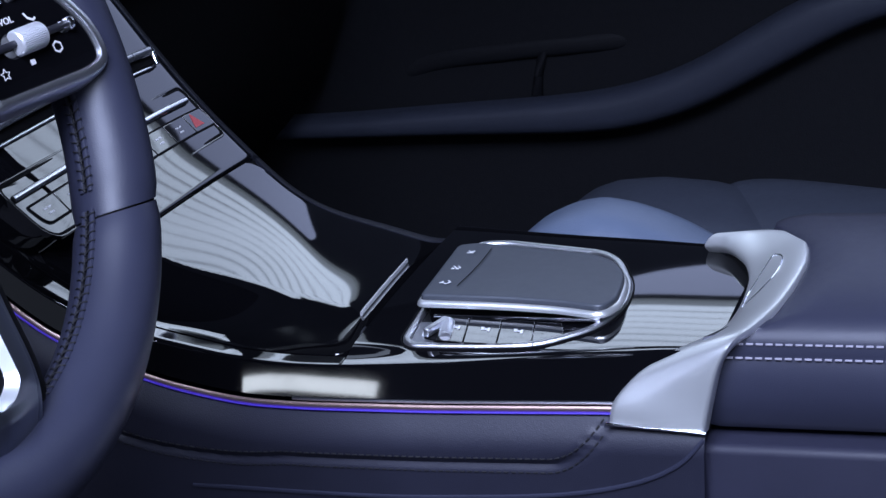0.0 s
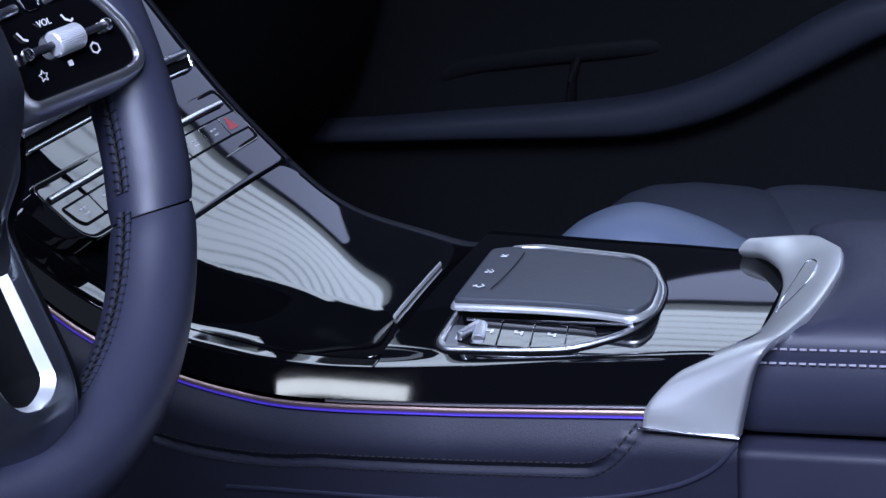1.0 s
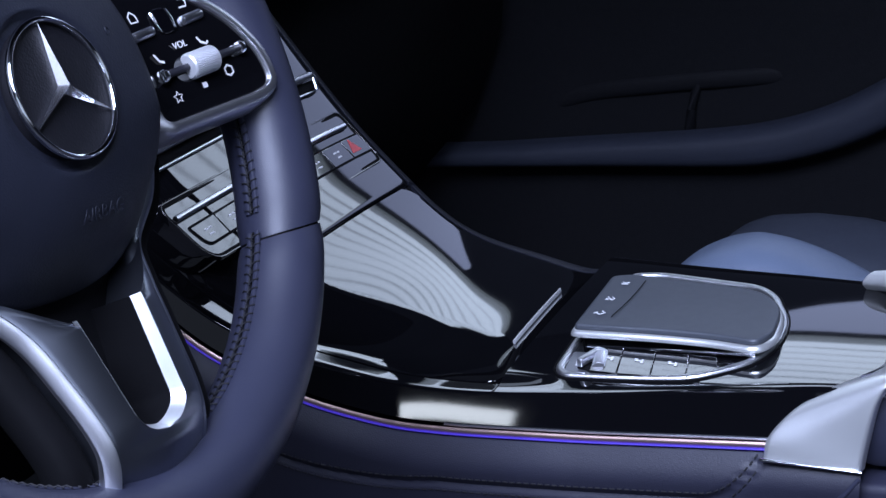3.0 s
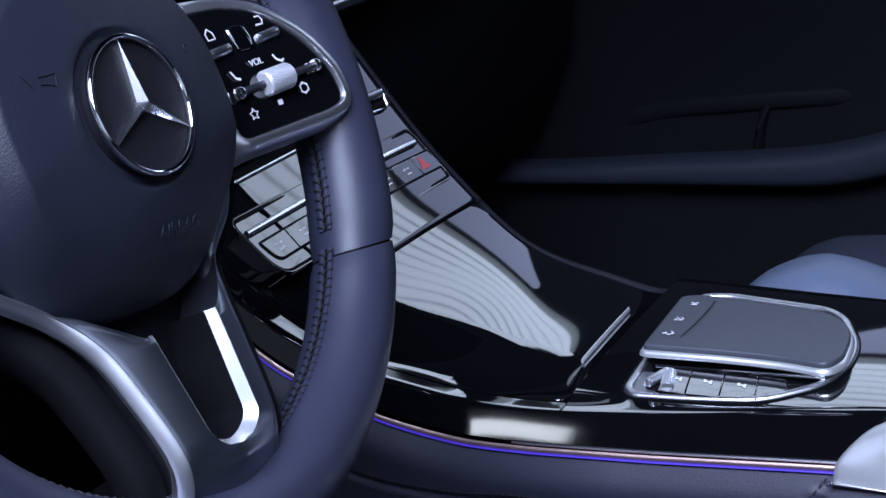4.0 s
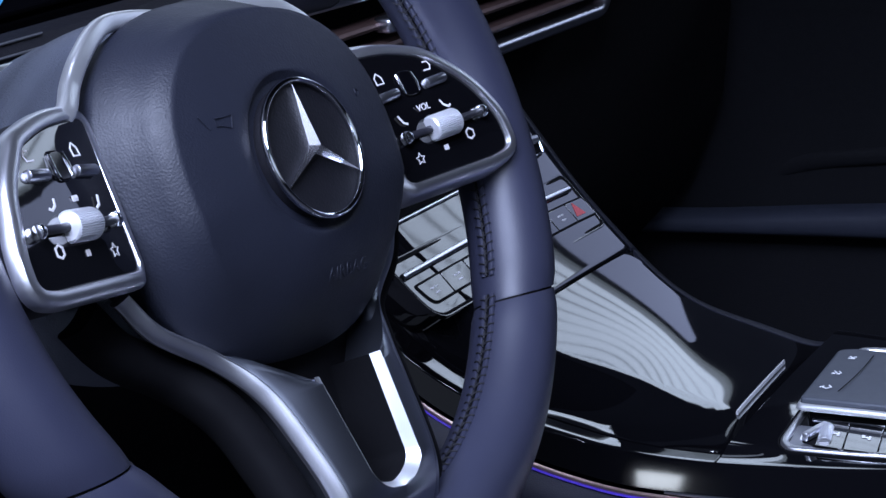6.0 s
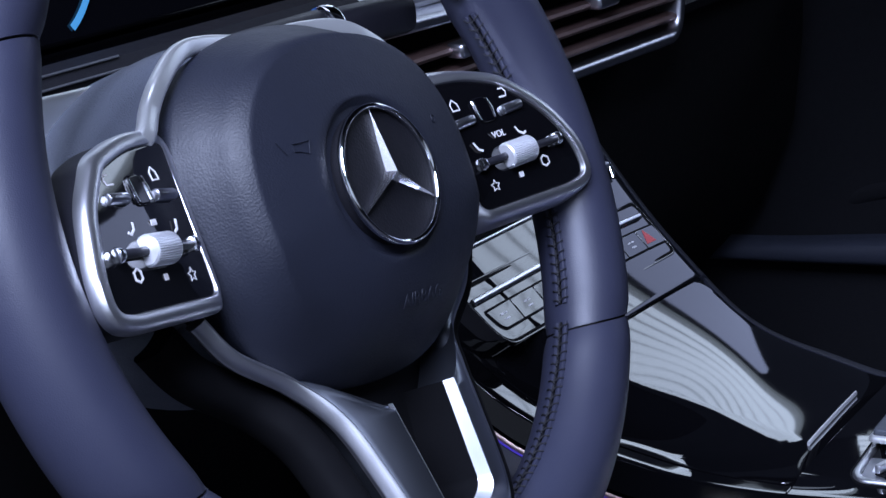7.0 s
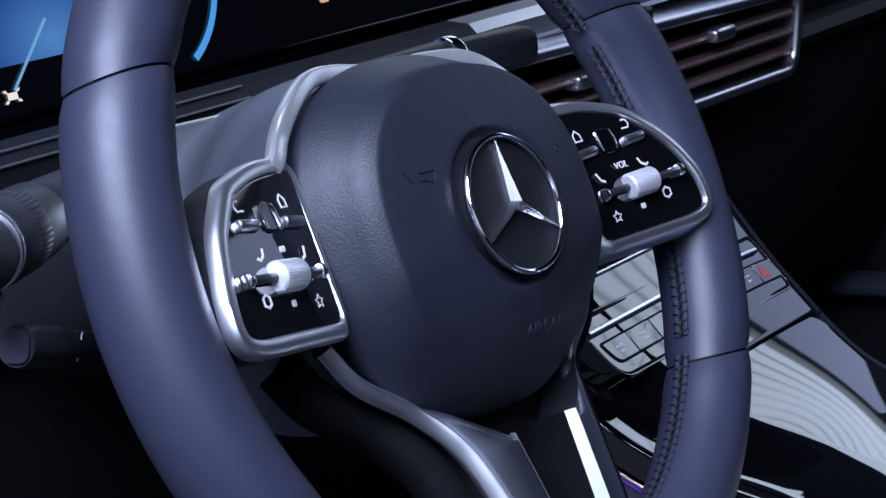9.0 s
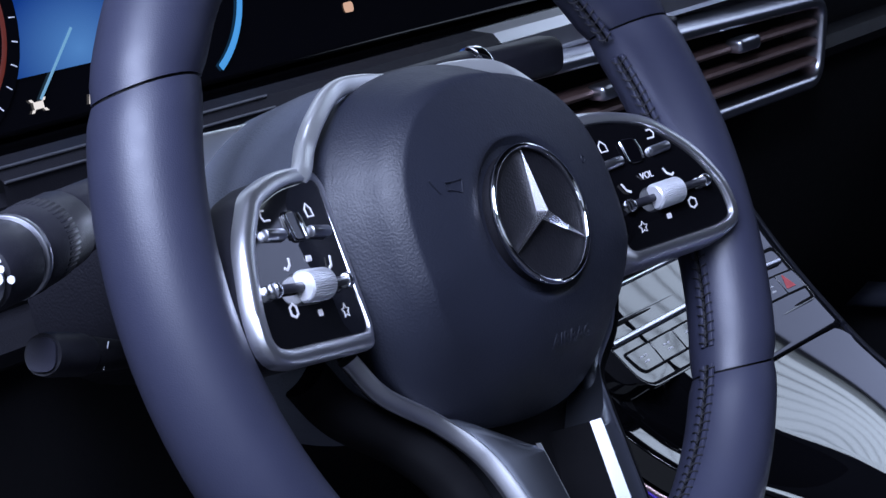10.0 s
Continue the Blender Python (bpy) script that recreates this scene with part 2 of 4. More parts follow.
# ---- steering wheel ----
RAKE, TWIST = radians(23), radians(-5)
HUB = Vector((0, 0, 0.65))
_r0, _u0 = Vector((1, 0, 0)), Vector((0, math.sin(RAKE), math.cos(RAKE)))
WR = math.cos(TWIST) * _r0 + math.sin(TWIST) * _u0
WU = math.cos(TWIST) * _u0 - math.sin(TWIST) * _r0
WN = Vector((0, -math.cos(RAKE), math.sin(RAKE)))
WHEEL = Matrix.Translation(HUB) @ Matrix((WR, WU, WN)).transposed().to_4x4()
RIM_R, RIM_T, RIM_C = 0.166, 0.019, -0.031


def rim_section(a0, a1, s0, s1, n, name, wheel):
    rows = []
    for k in range(n + 1):
        a = a0 + (a1 - a0) * k / n
        end = min(k, n - k)
        t = RIM_T * (0.93 if end == 0 else 0.985 if end == 1 else 1.0)
        ring = []
        for j in range(28):
            b = 2 * math.pi * j / 28
            rr = RIM_R + t * math.cos(b)
            f = a + 0.055 * math.cos(b) * (s0 * (1 - k / n) ** 3 + s1 * (k / n) ** 3)
            ring.append((rr * math.cos(f), rr * math.sin(f), RIM_C + t * 1.04 * math.sin(b)))
        rows.append(ring)
    bm = grid(rows, close_v=True)
    caps(bm, rows)
    return part(name, bm, LEATHER, wheel)


def build_wheel():
    wheel = thing("steering_wheel", "three-spoke steering wheel in navy-black leather with silver spokes", "steering wheel", WHEEL)
    cuts = [radians(d) for d in (27.0, 153.0, 211.5, 328.5, 387.0)]
    g = 0.0035
    for a, b in zip(cuts, cuts[1:]):
        turn = -1 if cuts.index(a) % 2 == 0 else 1
        rim_section(a + g, b - g, turn, -turn, max(12, int((b - a) * 26)), "rim_leather", wheel)
    bm = bmesh.new()
    rows = [[((RIM_R + (RIM_T - 0.0016) * math.cos(b)) * math.cos(a), (RIM_R + (RIM_T - 0.0016) * math.cos(b)) * math.sin(a), RIM_C + (RIM_T - 0.0016) * math.sin(b)) for b in (2 * math.pi * j / 16 for j in range(16))] for a in (2 * math.pi * i / 96 for i in range(96))]
    part("rim_core", grid(rows, bm, close_u=True, close_v=True), GROOVE, wheel)
    # laced seam on the inner side of the rim
    for a, b in zip(cuts, cuts[1:]):
        def inner(ang, w, h=0.0):
            rr = RIM_R - RIM_T * math.cos(w / RIM_T) - h
            return (rr * math.cos(ang), rr * math.sin(ang), RIM_C + RIM_T * 1.04 * math.sin(w / RIM_T))
        n = int((b - a) * 0.147 / 0.0046)
        arc = [a + 0.03 + (b - a - 0.06) * k / (4 * n) for k in range(4 * n + 1)]
        part("rim_seam", sweep([inner(q, 0.0, 0.0000) for q in arc], 0.0013, 0.0010, up=(0, 0, 1), sides=6), GROOVE, wheel)
        for side in (1, -1):
            part("rim_welt", sweep([inner(q, side * 0.0021, 0.0001) for q in arc], 0.0022, 0.0026, up=(0, 0, 1), sides=8), LEATHER, wheel, "puckered leather edge of the seam")
        bm = bmesh.new()
        for k in range(n):
            q0 = a + 0.03 + (b - a - 0.06) * (k + 0.2) / n
            dq = (b - a - 0.06) / n
            for side in (1, -1):
                sweep([inner(q0, -side * 0.0003, 0.0012), inner(q0 + dq * 0.25, side * 0.0020, 0.0017), inner(q0 + dq * 0.45, side * 0.0040, 0.0006)], 0.0008, 0.0008, up=(0, 0, 1), sides=6, bm=bm)
            sweep([inner(q0 - dq * 0.2, 0.0, 0.0012), inner(q0 + dq * 0.6, 0.0, 0.0012)], 0.0010, 0.0008, up=(0, 0, 1), sides=6, bm=bm)
        part("rim_stitching", bm, THREAD_DARK, wheel)
    # airbag cover
    N = 72
    rows = [0.0, 0.06, 0.12, 0.2, 0.3, 0.36, 0.385, 0.395, 0.400, 0.43, 0.438, 0.46, 0.52, 0.6, 0.68, 0.73, 0.76, 0.775, 0.79, 0.82, 0.87, 0.92, 0.96, 0.985, 1.0, 0.998, 0.97]
    ring_rows = []
    for k, rho in enumerate(rows):
        ring = []
        for j in range(N):
            t = 2 * math.pi * j / N
            ct, st = math.cos(t), math.sin(t)
            p = 2.35
            rad = (abs(ct / 0.080) ** p + abs(st / (0.0722 if st > 0 else 0.074)) ** p) ** (-1 / p)
            r = rho * rad
            if rho < 0.46 and k < 14:
                # the dish of the emblem is round
                w = max(0.0, min(1.0, (0.50 - rho) / 0.05))
                r = r * (1 - w) + (rho / 0.42 * 0.0312) * w
            if k >= 25:
                z = (-0.040, -0.052)[k - 25]
            else:
                dish = 0.0036 * max(0.0, min(1.0, (0.434 - rho) / 0.034))
                soft = max(0.0, min(1.0, (st + 0.75) / 0.5))
                inner = -0.0015 - 0.0064 * (rho / 0.775) ** 2.3
                outer = -0.0079 - 0.0281 * max(0.0, (rho - 0.775) / 0.225) ** 1.18
                round_z = -0.0015 - 0.0345 * rho ** 3.4
                z = (inner if rho <= 0.82 else outer) * soft + round_z * (1 - soft) - dish
            ring.append((r * ct, r * st, z))
        ring_rows.append(ring)
    bm = grid(ring_rows, close_v=True)
    bmesh.ops.remove_doubles(bm, verts=bm.verts[:], dist=1e-6)
    caps(bm, None)
    airbag = part("airbag_cover", bm, AIRBAG, wheel, "dark grained airbag cover", smooth=60)
    # raised words and horn sign
    letters("AIRBAG", 0.0080, (0.0063, -0.0508, -0.0098), AIRBAG, airbag, tilt=0.05, lean=0.43, depth=0.00015)
    letters("D", 0.005, (0.0450, 0.0160, -0.0051), AIRBAG, airbag, tilt=0.2, lean=0.0)
    bm = bmesh.new()
    sweep([(-0.0445, 0.0200, -0.0046), (-0.0405, 0.0198, -0.0043), (-0.0352, 0.0200, -0.0036), (-0.0372, 0.0150, -0.0037), (-0.0410, 0.0165, -0.0042), (-0.0440, 0.0170, -0.0045)], 0.0006, 0.0007, up=(0, 0, 1), sides=6, closed=True, bm=bm)
    sweep([(-0.0513, 0.0220, -0.0056), (-0.0478, 0.0165, -0.0050)], 0.0007, 0.0007, sides=6, bm=bm)
    part("horn_sign", bm, AIRBAG, airbag)
    # emblem
    ring = [(0.0272 * math.cos(a), 0.0272 * math.sin(a), 0.0) for a in (2 * math.pi * i / 72 for i in range(72))]
    emblem = part("emblem", sweep(ring, 0.0024, 0.0034, up=(0, 0, 1), closed=True, sides=12), CHROME, wheel, "round chrome emblem with three arms")
    part("emblem_plate", plate([Vector((0.0266 * math.cos(a), 0.0266 * math.sin(a))) for a in (2 * math.pi * i / 48 for i in range(48))], -0.0070, -0.0014, 0.0), DASH, emblem, "matt black disc behind the arms")
    bm = bmesh.new()
    for k in range(3):
        a = radians(90 + 120 * k)
        tip = Vector((0.0262 * math.cos(a), 0.0262 * math.sin(a), 0.0003))
        top = Vector((0, 0, 0.0038))
        s1 = Vector((0.0025 * math.cos(a + radians(60)), 0.0025 * math.sin(a + radians(60)), 0.0))
        s2 = Vector((0.0025 * math.cos(a - radians(60)), 0.0025 * math.sin(a - radians(60)), 0.0))
        v = [bm.verts.new(p) for p in (tip, top, s1, s2, tip - Vector((0, 0, 0.003)), s1 - Vector((0, 0, 0.003)), s2 - Vector((0, 0, 0.003)))]
        for f in ((0, 1, 2), (0, 3, 1), (0, 2, 5, 4), (0, 4, 6, 3)):
            bm.faces.new([v[i] for i in f])
    bmesh.ops.remove_doubles(bm, verts=bm.verts[:], dist=1e-5)
    part("emblem_arm", bm, STAR, emblem, smooth=5)
    # control pads, mirrored on both sides
    PADO = [(0.076, 0.0355), (0.103, 0.0340), (0.122, 0.0285), (0.139, 0.0125), (0.148, -0.007), (0.1485, -0.0205), (0.138, -0.0228), (0.083, -0.0240)]
    out = rounded(PADO, [0.004, 0.02, 0.007, 0.014, 0.012, 0.006, 0.006, 0.005], 5)
    for side in (1, -1):
        def place(x, y, z, side=side):
            x = x + 0.003 if side > 0 else 0.079 + (x - 0.076) * 0.93
            return (side * x - side * 0.2 * z, y, -0.0295 + 0.2 * (x - 0.065) - 0.1 * (y + math.hypot(y, 0.01)) + z)
        def tucked(x, y, z, place=place):
            """Dips beside the airbag."""
            return place(x, y, z - 0.0024 * ease((0.086 - x) / 0.008))
        if side > 0:
            part("switch_bezel", leaning_band(out, 0.0080, tucked), TRIM, wheel, "satin silver switch surround")
        else:
            out = rounded(PADO, [0.004, 0.012, 0.004, 0.008, 0.010, 0.005, 0.004, 0.004], 5)
            part("switch_bezel", leaning_band(out, 0.0062, tucked, True), TRIM, wheel, "satin silver switch surround")
            part("bezel_base", plate(offset(out, 0.0054), -0.016, -0.0030, 0.0, tucked), PLASTIC, wheel)
        pad = part("switch_panel", plate(out, -0.012, 0.0004, 0.0006, place), PIANO, wheel, "gloss black switch panel with white symbols")
        base = place
        def place(x, y, z, base=base):
            return base(x + 0.004, y + 0.002, z)
        # roller
        def bar(x0, x1, y0, y1, z, r, m, nm):
            return part(nm, tube(place(x0, y0, z), place(x1, y1, z), r, bevel=r * 0.3), m, pad)
        bar(0.0855, 0.1335, -0.0062, -0.0042, 0.0022, 0.0017, PLASTIC, "roller_axle")
        bar(0.0840, 0.0875, -0.0063, -0.0062, 0.0022, 0.0029, BRIGHT, "roller_cap")
        bar(0.1320, 0.1352, -0.0044, -0.0042, 0.0022, 0.0029, BRIGHT, "roller_cap")
        bm = bmesh.new()
        a, b = Vector(place(0.1005, -0.0056, 0.0022)), Vector(place(0.1165, -0.0049, 0.0022))
        ribbed(a, b, 0.0056, 40, 0.00022, bm)
        part("roller", bm, PALE_METAL, pad, "knurled silver roller")
        for x, y in ((0.0875, 0.0135), (0.1175, 0.0150)):
            bar(x - 0.006, x + 0.006, y - 0.0005, y + 0.0005, 0.001, 0.0022, SATIN, "rocker")
        sq = rounded([(0.0975, 0.011), (0.1065, 0.011), (0.1065, 0.023), (0.0975, 0.023)], 0.003, 5)
        part("touch_button", plate(sq, 0.0002, 0.0016, 0.001, place), GLASS_BLACK, pad)
        for x0 in (0.0972, 0.1058):
            part("touch_button_edge", sweep([place(x0, 0.0125, 0.0014), place(x0 + (0.0006 if x0 > 0.1 else -0.0006), 0.017, 0.0016), place(x0, 0.0215, 0.0014)], 0.0012, 0.001, up=(0, 0, 1), sides=8), CHROME, pad)
        # printed symbols
        def mark(pts, closed=False, w=0.0008):
            return part("symbol", sweep([place(x, y, 0.0006) for x, y in pts], w, 0.0004, up=(0, 0, 1), sides=6, closed=closed), MARK_LIT, pad)
        mark([(0.0855, 0.0195), (0.0855, 0.0225), (0.0875, 0.0245), (0.0895, 0.0225), (0.0895, 0.0195)], True)
        mark([(0.1145, 0.0205), (0.1185, 0.0205), (0.1195, 0.0225), (0.1185, 0.0243), (0.116, 0.0243)])
        mark([(0.1145, 0.0060), (0.1155, 0.0035), (0.1180, 0.0020), (0.1195, 0.0028)][::-1], w=0.0012)
        if side == 1:
            vol = Matrix.Translation(place(0.1035, 0.0035, 0.0007)) @ Euler((0.0, -0.2, 0.03)).to_matrix().to_4x4()
            letters("VOL", 0.0042, None, MARK_LIT, pad, rot=vol, depth=0.00015)
        else:
            mark([(0.1000, 0.0045), (0.1035, 0.0045)], w=0.0022)
        mark([(0.0875, 0.004), (0.089, 0.0005), (0.0912, -0.0005)], w=0.0012)
        star = []
        for q in range(10):
            rr = 0.0026 if q % 2 == 0 else 0.0013
            star.append((0.0905 + rr * math.sin(q * math.pi / 5), -0.0165 + rr * math.cos(q * math.pi / 5)))
        mark(star, True, 0.0006)
        mark([(0.1060, -0.0150), (0.1085, -0.0150)], w=0.0024)
        mark([(0.1215, -0.0110), (0.1235, -0.0098), (0.1258, -0.0110), (0.1258, -0.0135), (0.1235, -0.0146), (0.1215, -0.0135)], True, 0.0011)
    # silver arch over the airbag and the ridges under it
    def edge(t, d=0.0):
        ct, st = math.cos(t), math.sin(t)
        rad = (abs(ct / 0.080) ** 2.35 + abs(st / (0.0722 if st > 0 else 0.074)) ** 2.35) ** (-1 / 2.35)
        return (rad + d) * ct, (rad + d) * st
    for side in (1, -1):
        pad_o = rounded([(side * 0.045, 0.040), (side * 0.140, 0.022), (side * 0.133, 0.052), (side * 0.098, 0.0680), (side * 0.045, 0.0705)], 0.006, 4)
        part("shift_paddle", plate(pad_o, -0.090, -0.081, 0.003), SATIN_WHITE, wheel, "pale silver shift paddle")
    half_arch = [(0.030, 0.0700, -0.0430), (0.050, 0.0672, -0.0385), (0.0665, 0.0572, -0.0365), (0.0752, 0.0480, -0.0372), (0.0835, 0.0395, -0.0345), (0.0900, 0.0345, -0.0350)]
    arch = [(-x, y, z) for x, y, z in half_arch[::-1]] + [(0.0, 0.0690, -0.0465)] + half_arch
    part("upper_arch", sweep([tuple(q) for q in curve(arch, 70)], 0.0072, 0.0060, up=(0, 0, 1), power=4.0, sides=28), SATIN_WHITE, wheel, "satin silver arch over the airbag")
    cover = []
    for k in range(64):
        ct, st = math.cos(2 * math.pi * k / 64), math.sin(2 * math.pi * k / 64)
        rad = (abs(ct / 0.113) ** 2.2 + abs(st / (0.077 if st > 0 else 0.066)) ** 2.2) ** (-1 / 2.2)
        cover.append(Vector((rad * ct, rad * st)))
    part("rear_cover", plate(cover, -0.095, -0.058, 0.008), COVER, wheel, "grained dark cover behind the airbag")
    # lower twin spoke, with an open slot
    def slot_half(b):
        """Half the slot's width at the distance b below the hub; nothing past its rounded end."""
        return 0.0203 - (b - 0.085) * 0.107 if b < 0.122 else 0.0163 * math.sqrt(max(0.0, 1 - ((b - 0.122) / 0.0125) ** 2))

    def face_z(b):
        return float(np.interp(b, [0.070, 0.085, 0.127, 0.140, 0.165], [-0.0205, -0.0180, -0.0124, -0.0128, -0.0290]))

    for side in (1, -1):
        outer = curve([(0.086, -0.031, -0.036), (0.075, -0.047, -0.0355), (0.0535, -0.063, -0.0338), (0.0425, -0.080, -0.0268), (0.037, -0.100, -0.0215), (0.0315, -0.132, -0.0170), (0.0300, -0.156, -0.0280)], 120)
        # Mirrored edges differ in metal: the paler left one carries the light there.
        if side < 0:
            part("spoke_ridge", sweep([(-p.x - 0.0012, p.y, p.z - 0.0022) for p in outer], 0.0076, 0.0102, up=(0, 0, 1), power=1.35, sides=24), TRIM, wheel, "silver spoke edge, made paler on the lit left", smooth=30)
        else:
            part("spoke_edge", sweep([(p.x - 0.0030, p.y, p.z - 0.0049) for p in outer], 0.0095, 0.0095, up=(0, 0, 1), sides=24), SPOKE, wheel, "rounded satin spoke edge")
        part("spoke_shell", sweep([(side * (p.x + 0.0085), p.y - 0.002, p.z - 0.0180) for p in outer], 0.017, 0.018, up=(0, 0, 1), power=2.6), GROOVE, wheel)
        legs = [p for p in outer if p.y < -0.0620]
        rows = []
        for p in legs:
            ix = slot_half(-p.y) if p.y < -0.0835 else slot_half(0.0835)
            open_k = ease(ix / 0.006)
            zo = p.z - 0.0005
            zi = face_z(-p.y) - 0.0004
            row = [(p.x - 0.002, zo - 0.016), (p.x - 0.002, zo - 0.0006)]
            row += [(p.x - 0.002 + (ix - p.x + 0.002) * t, zo + (zi - zo) * (1 - (1 - t) ** 1.6)) for t in (0.06, 0.15, 0.3, 0.5, 0.7, 0.88, 0.96)]
            row += [(max(ix, 0.0) + 0.0003 * open_k, zi), (max(ix, 0.0), zi - 0.0004 * open_k), (max(ix, 0.0), zi - 0.017)]
            shift = 0.0215 * max(0.0, 1 - (-p.y - 0.0620) / 0.024)
            rows.append([(side * x, p.y - shift * ease((p.x - x) / (p.x - ix + 1e-6)), z) for x, z in row])
        bm = grid(rows, close_v=True)
        caps(bm, None)
        part("spoke_leg", bm, SPOKE, wheel, "satin silver lower spoke", smooth=42)
        rows, deep = [], []
        for k in range(61):
            b = 0.0830 + 0.0515 * (1 - (1 - k / 60) ** 2.0)
            ix, zi = slot_half(b), face_z(b)
            dep = 0.0046 + 0.0010 * (b - 0.085) / 0.042
            inn = max(0.0, slot_half(min(b, 0.1345)) - 0.0022)
            lift = 0.0026 * ease((b - 0.118) / 0.0165)
            rows.append([(side * ix, -b, zi - 0.0003), (side * (ix - 0.15 * (ix - inn)), -b + 0.15 * lift, zi - 0.0011), (side * inn, -b + lift, zi - dep)])
            deep.append([(side * inn, -b + lift, zi - dep), (side * inn, -b + lift, zi - 0.030)])
        part("slot_chamfer", grid(rows), SATIN_WHITE, wheel, "polished slot edge")
        part("slot_wall", grid(deep), GROOVE, wheel)
        part("spoke_back", sweep([(side * 0.06, 0.004, -0.052), (side * 0.11, 0.003, -0.047), (side * 0.152, 0.000, -0.040)], 0.052, 0.020, up=(0, 0, 1), power=3), PLASTIC, wheel)
    part("slot_back", plate(rounded([(-0.060, -0.040), (0.060, -0.040), (0.026, -0.14), (-0.026, -0.14)], 0.004), -0.056, -0.044, 0.001), GROOVE, wheel)
    part("hub_back", plate([Vector(edge(2 * math.pi * k / 48, d=-0.004)) for k in range(48)], -0.075, -0.048, 0.004), GROOVE, wheel)
    return wheel


def letters(text, size, at, material, parent, tilt=0.0, lean=0.12, depth=0.0004, rot=None, name="lettering"):
    cu = bpy.data.curves.new(name, "FONT")
    cu.body, cu.size, cu.extrude, cu.align_x = text, size, depth, "CENTER"
    tmp = new(name, cu)
    deps = bpy.context.evaluated_depsgraph_get()
    me = bpy.data.meshes.new_from_object(tmp.evaluated_get(deps))
    bpy.data.objects.remove(tmp)
    me.materials.clear()
    me.materials.append(material)
    ob = new(name, me)
    ob.parent = parent
    ob.matrix_local = (rot or (Matrix.Translation(at) @ Euler((lean, tilt, 0)).to_matrix().to_4x4()))
    return ob


build_wheel()

# ---- centre console: the lines of its plan ----
def line(xs, ys):
    fine = np.linspace(xs[0], xs[-1], 400)
    v = np.interp(fine, xs, ys)
    k = np.hanning(41)
    k /= k.sum()
    pad = np.concatenate([2 * v[0] - v[40:0:-1], v, 2 * v[-1] - v[-2:-42:-1]])
    sm = np.convolve(pad, k, "same")[40:-40]
    return lambda q: float(np.interp(q, fine, sm))


prof = line([-0.30, -0.21, -0.161, -0.098, -0.03, 0.01, 0.045, 0.07, 0.10, 0.12, 0.14, 0.167, 0.203, 0.26, 0.30], [0.424, 0.418, 0.415, 0.410, 0.406, 0.402, 0.403, 0.410, 0.428, 0.444, 0.460, 0.486, 0.528, 0.600, 0.650])
lip = line([-0.30, -0.21, -0.161, -0.098, -0.031, 0.01, 0.045, 0.097, 0.14, 0.17, 0.21, 0.30], [0.432, 0.425, 0.417, 0.406, 0.397, 0.394, 0.395, 0.404, 0.424, 0.449, 0.485, 0.57])
led = line([-0.30, -0.188, -0.087, -0.014, 0.028, 0.059, 0.091, 0.14, 0.168, 0.21, 0.30], [0.403, 0.393, 0.381, 0.374, 0.372, 0.376, 0.383, 0.405, 0.429, 0.465, 0.549])
near = line([-0.30, 0.04, 0.10, 0.17, 0.30], [0.311, 0.311, 0.306, 0.293, 0.275])
far = line([-0.30, -0.2, -0.02, 0.06, 0.12, 0.2, 0.30], [0.49, 0.4955, 0.525, 0.548, 0.568, 0.575, 0.575])
def foot(y):
    """Where the gloss flank ends above the light strip."""
    return near(y) - 0.28 * (lip(y) - led(y) - 0.0035)


fall = line([-0.30, -0.2, -0.02, 0.05, 0.12, 0.2, 0.30], [0.011, 0.011, 0.013, 0.022, 0.043, 0.050, 0.05])
fall_w = line([-0.30, -0.2, -0.02, 0.05, 0.12, 0.2, 0.30], [0.024, 0.024, 0.024, 0.030, 0.042, 0.048, 0.048])
# crown of the lid: thousandths of a metre, rows by powers across the car, columns by powers along it
CROWN = (
    (-0.7631, -9.6155, -18.1563, 21.9127, 15.7665, -15.6756),
    (1.5068, -7.6657, -5.6975, 18.5043, 4.4036, -12.5243),
    (-2.7245, 1.6969, -0.1685, 1.9694, 0.4874, -4.1554),
    (-1.8067, 0.2116, -0.3339, 3.853, 2.6541, -7.0786),
)
PROFILE = np.polynomial.Chebyshev([0.459975, 0.082349, 0.028661, -0.001666, -0.001263, 0.000715, -0.000297, -0.000375, 0.000263])


def crown(x, y):
    """Crown of the lid over its lengthwise profile; it runs on unchanged up the stack."""
    y = 0.5 * (y + 0.150 - math.sqrt((y - 0.150) ** 2 + 0.00006))
    u, v = (x - 0.43) / 0.11, (y - 0.06) / 0.10
    return 0.001 * sum(u ** i * sum(k * v ** j for j, k in enumerate(row)) for i, row in enumerate(CROWN))


def shoulder(y):
    """Where the lid's plateau begins to fall towards the driver."""
    return float(np.interp(y, SHOULDER_Y, SHOULDER_X))


SHOULDER_Y = np.linspace(-0.03, 0.24, 60)
SHOULDER_X = [line([-0.03, 0.0, 0.03, 0.05, 0.07, 0.10, 0.16, 0.24], [0.384, 0.388, 0.392, 0.395, 0.390, 0.371, 0.342, 0.322])(y) for y in SHOULDER_Y]


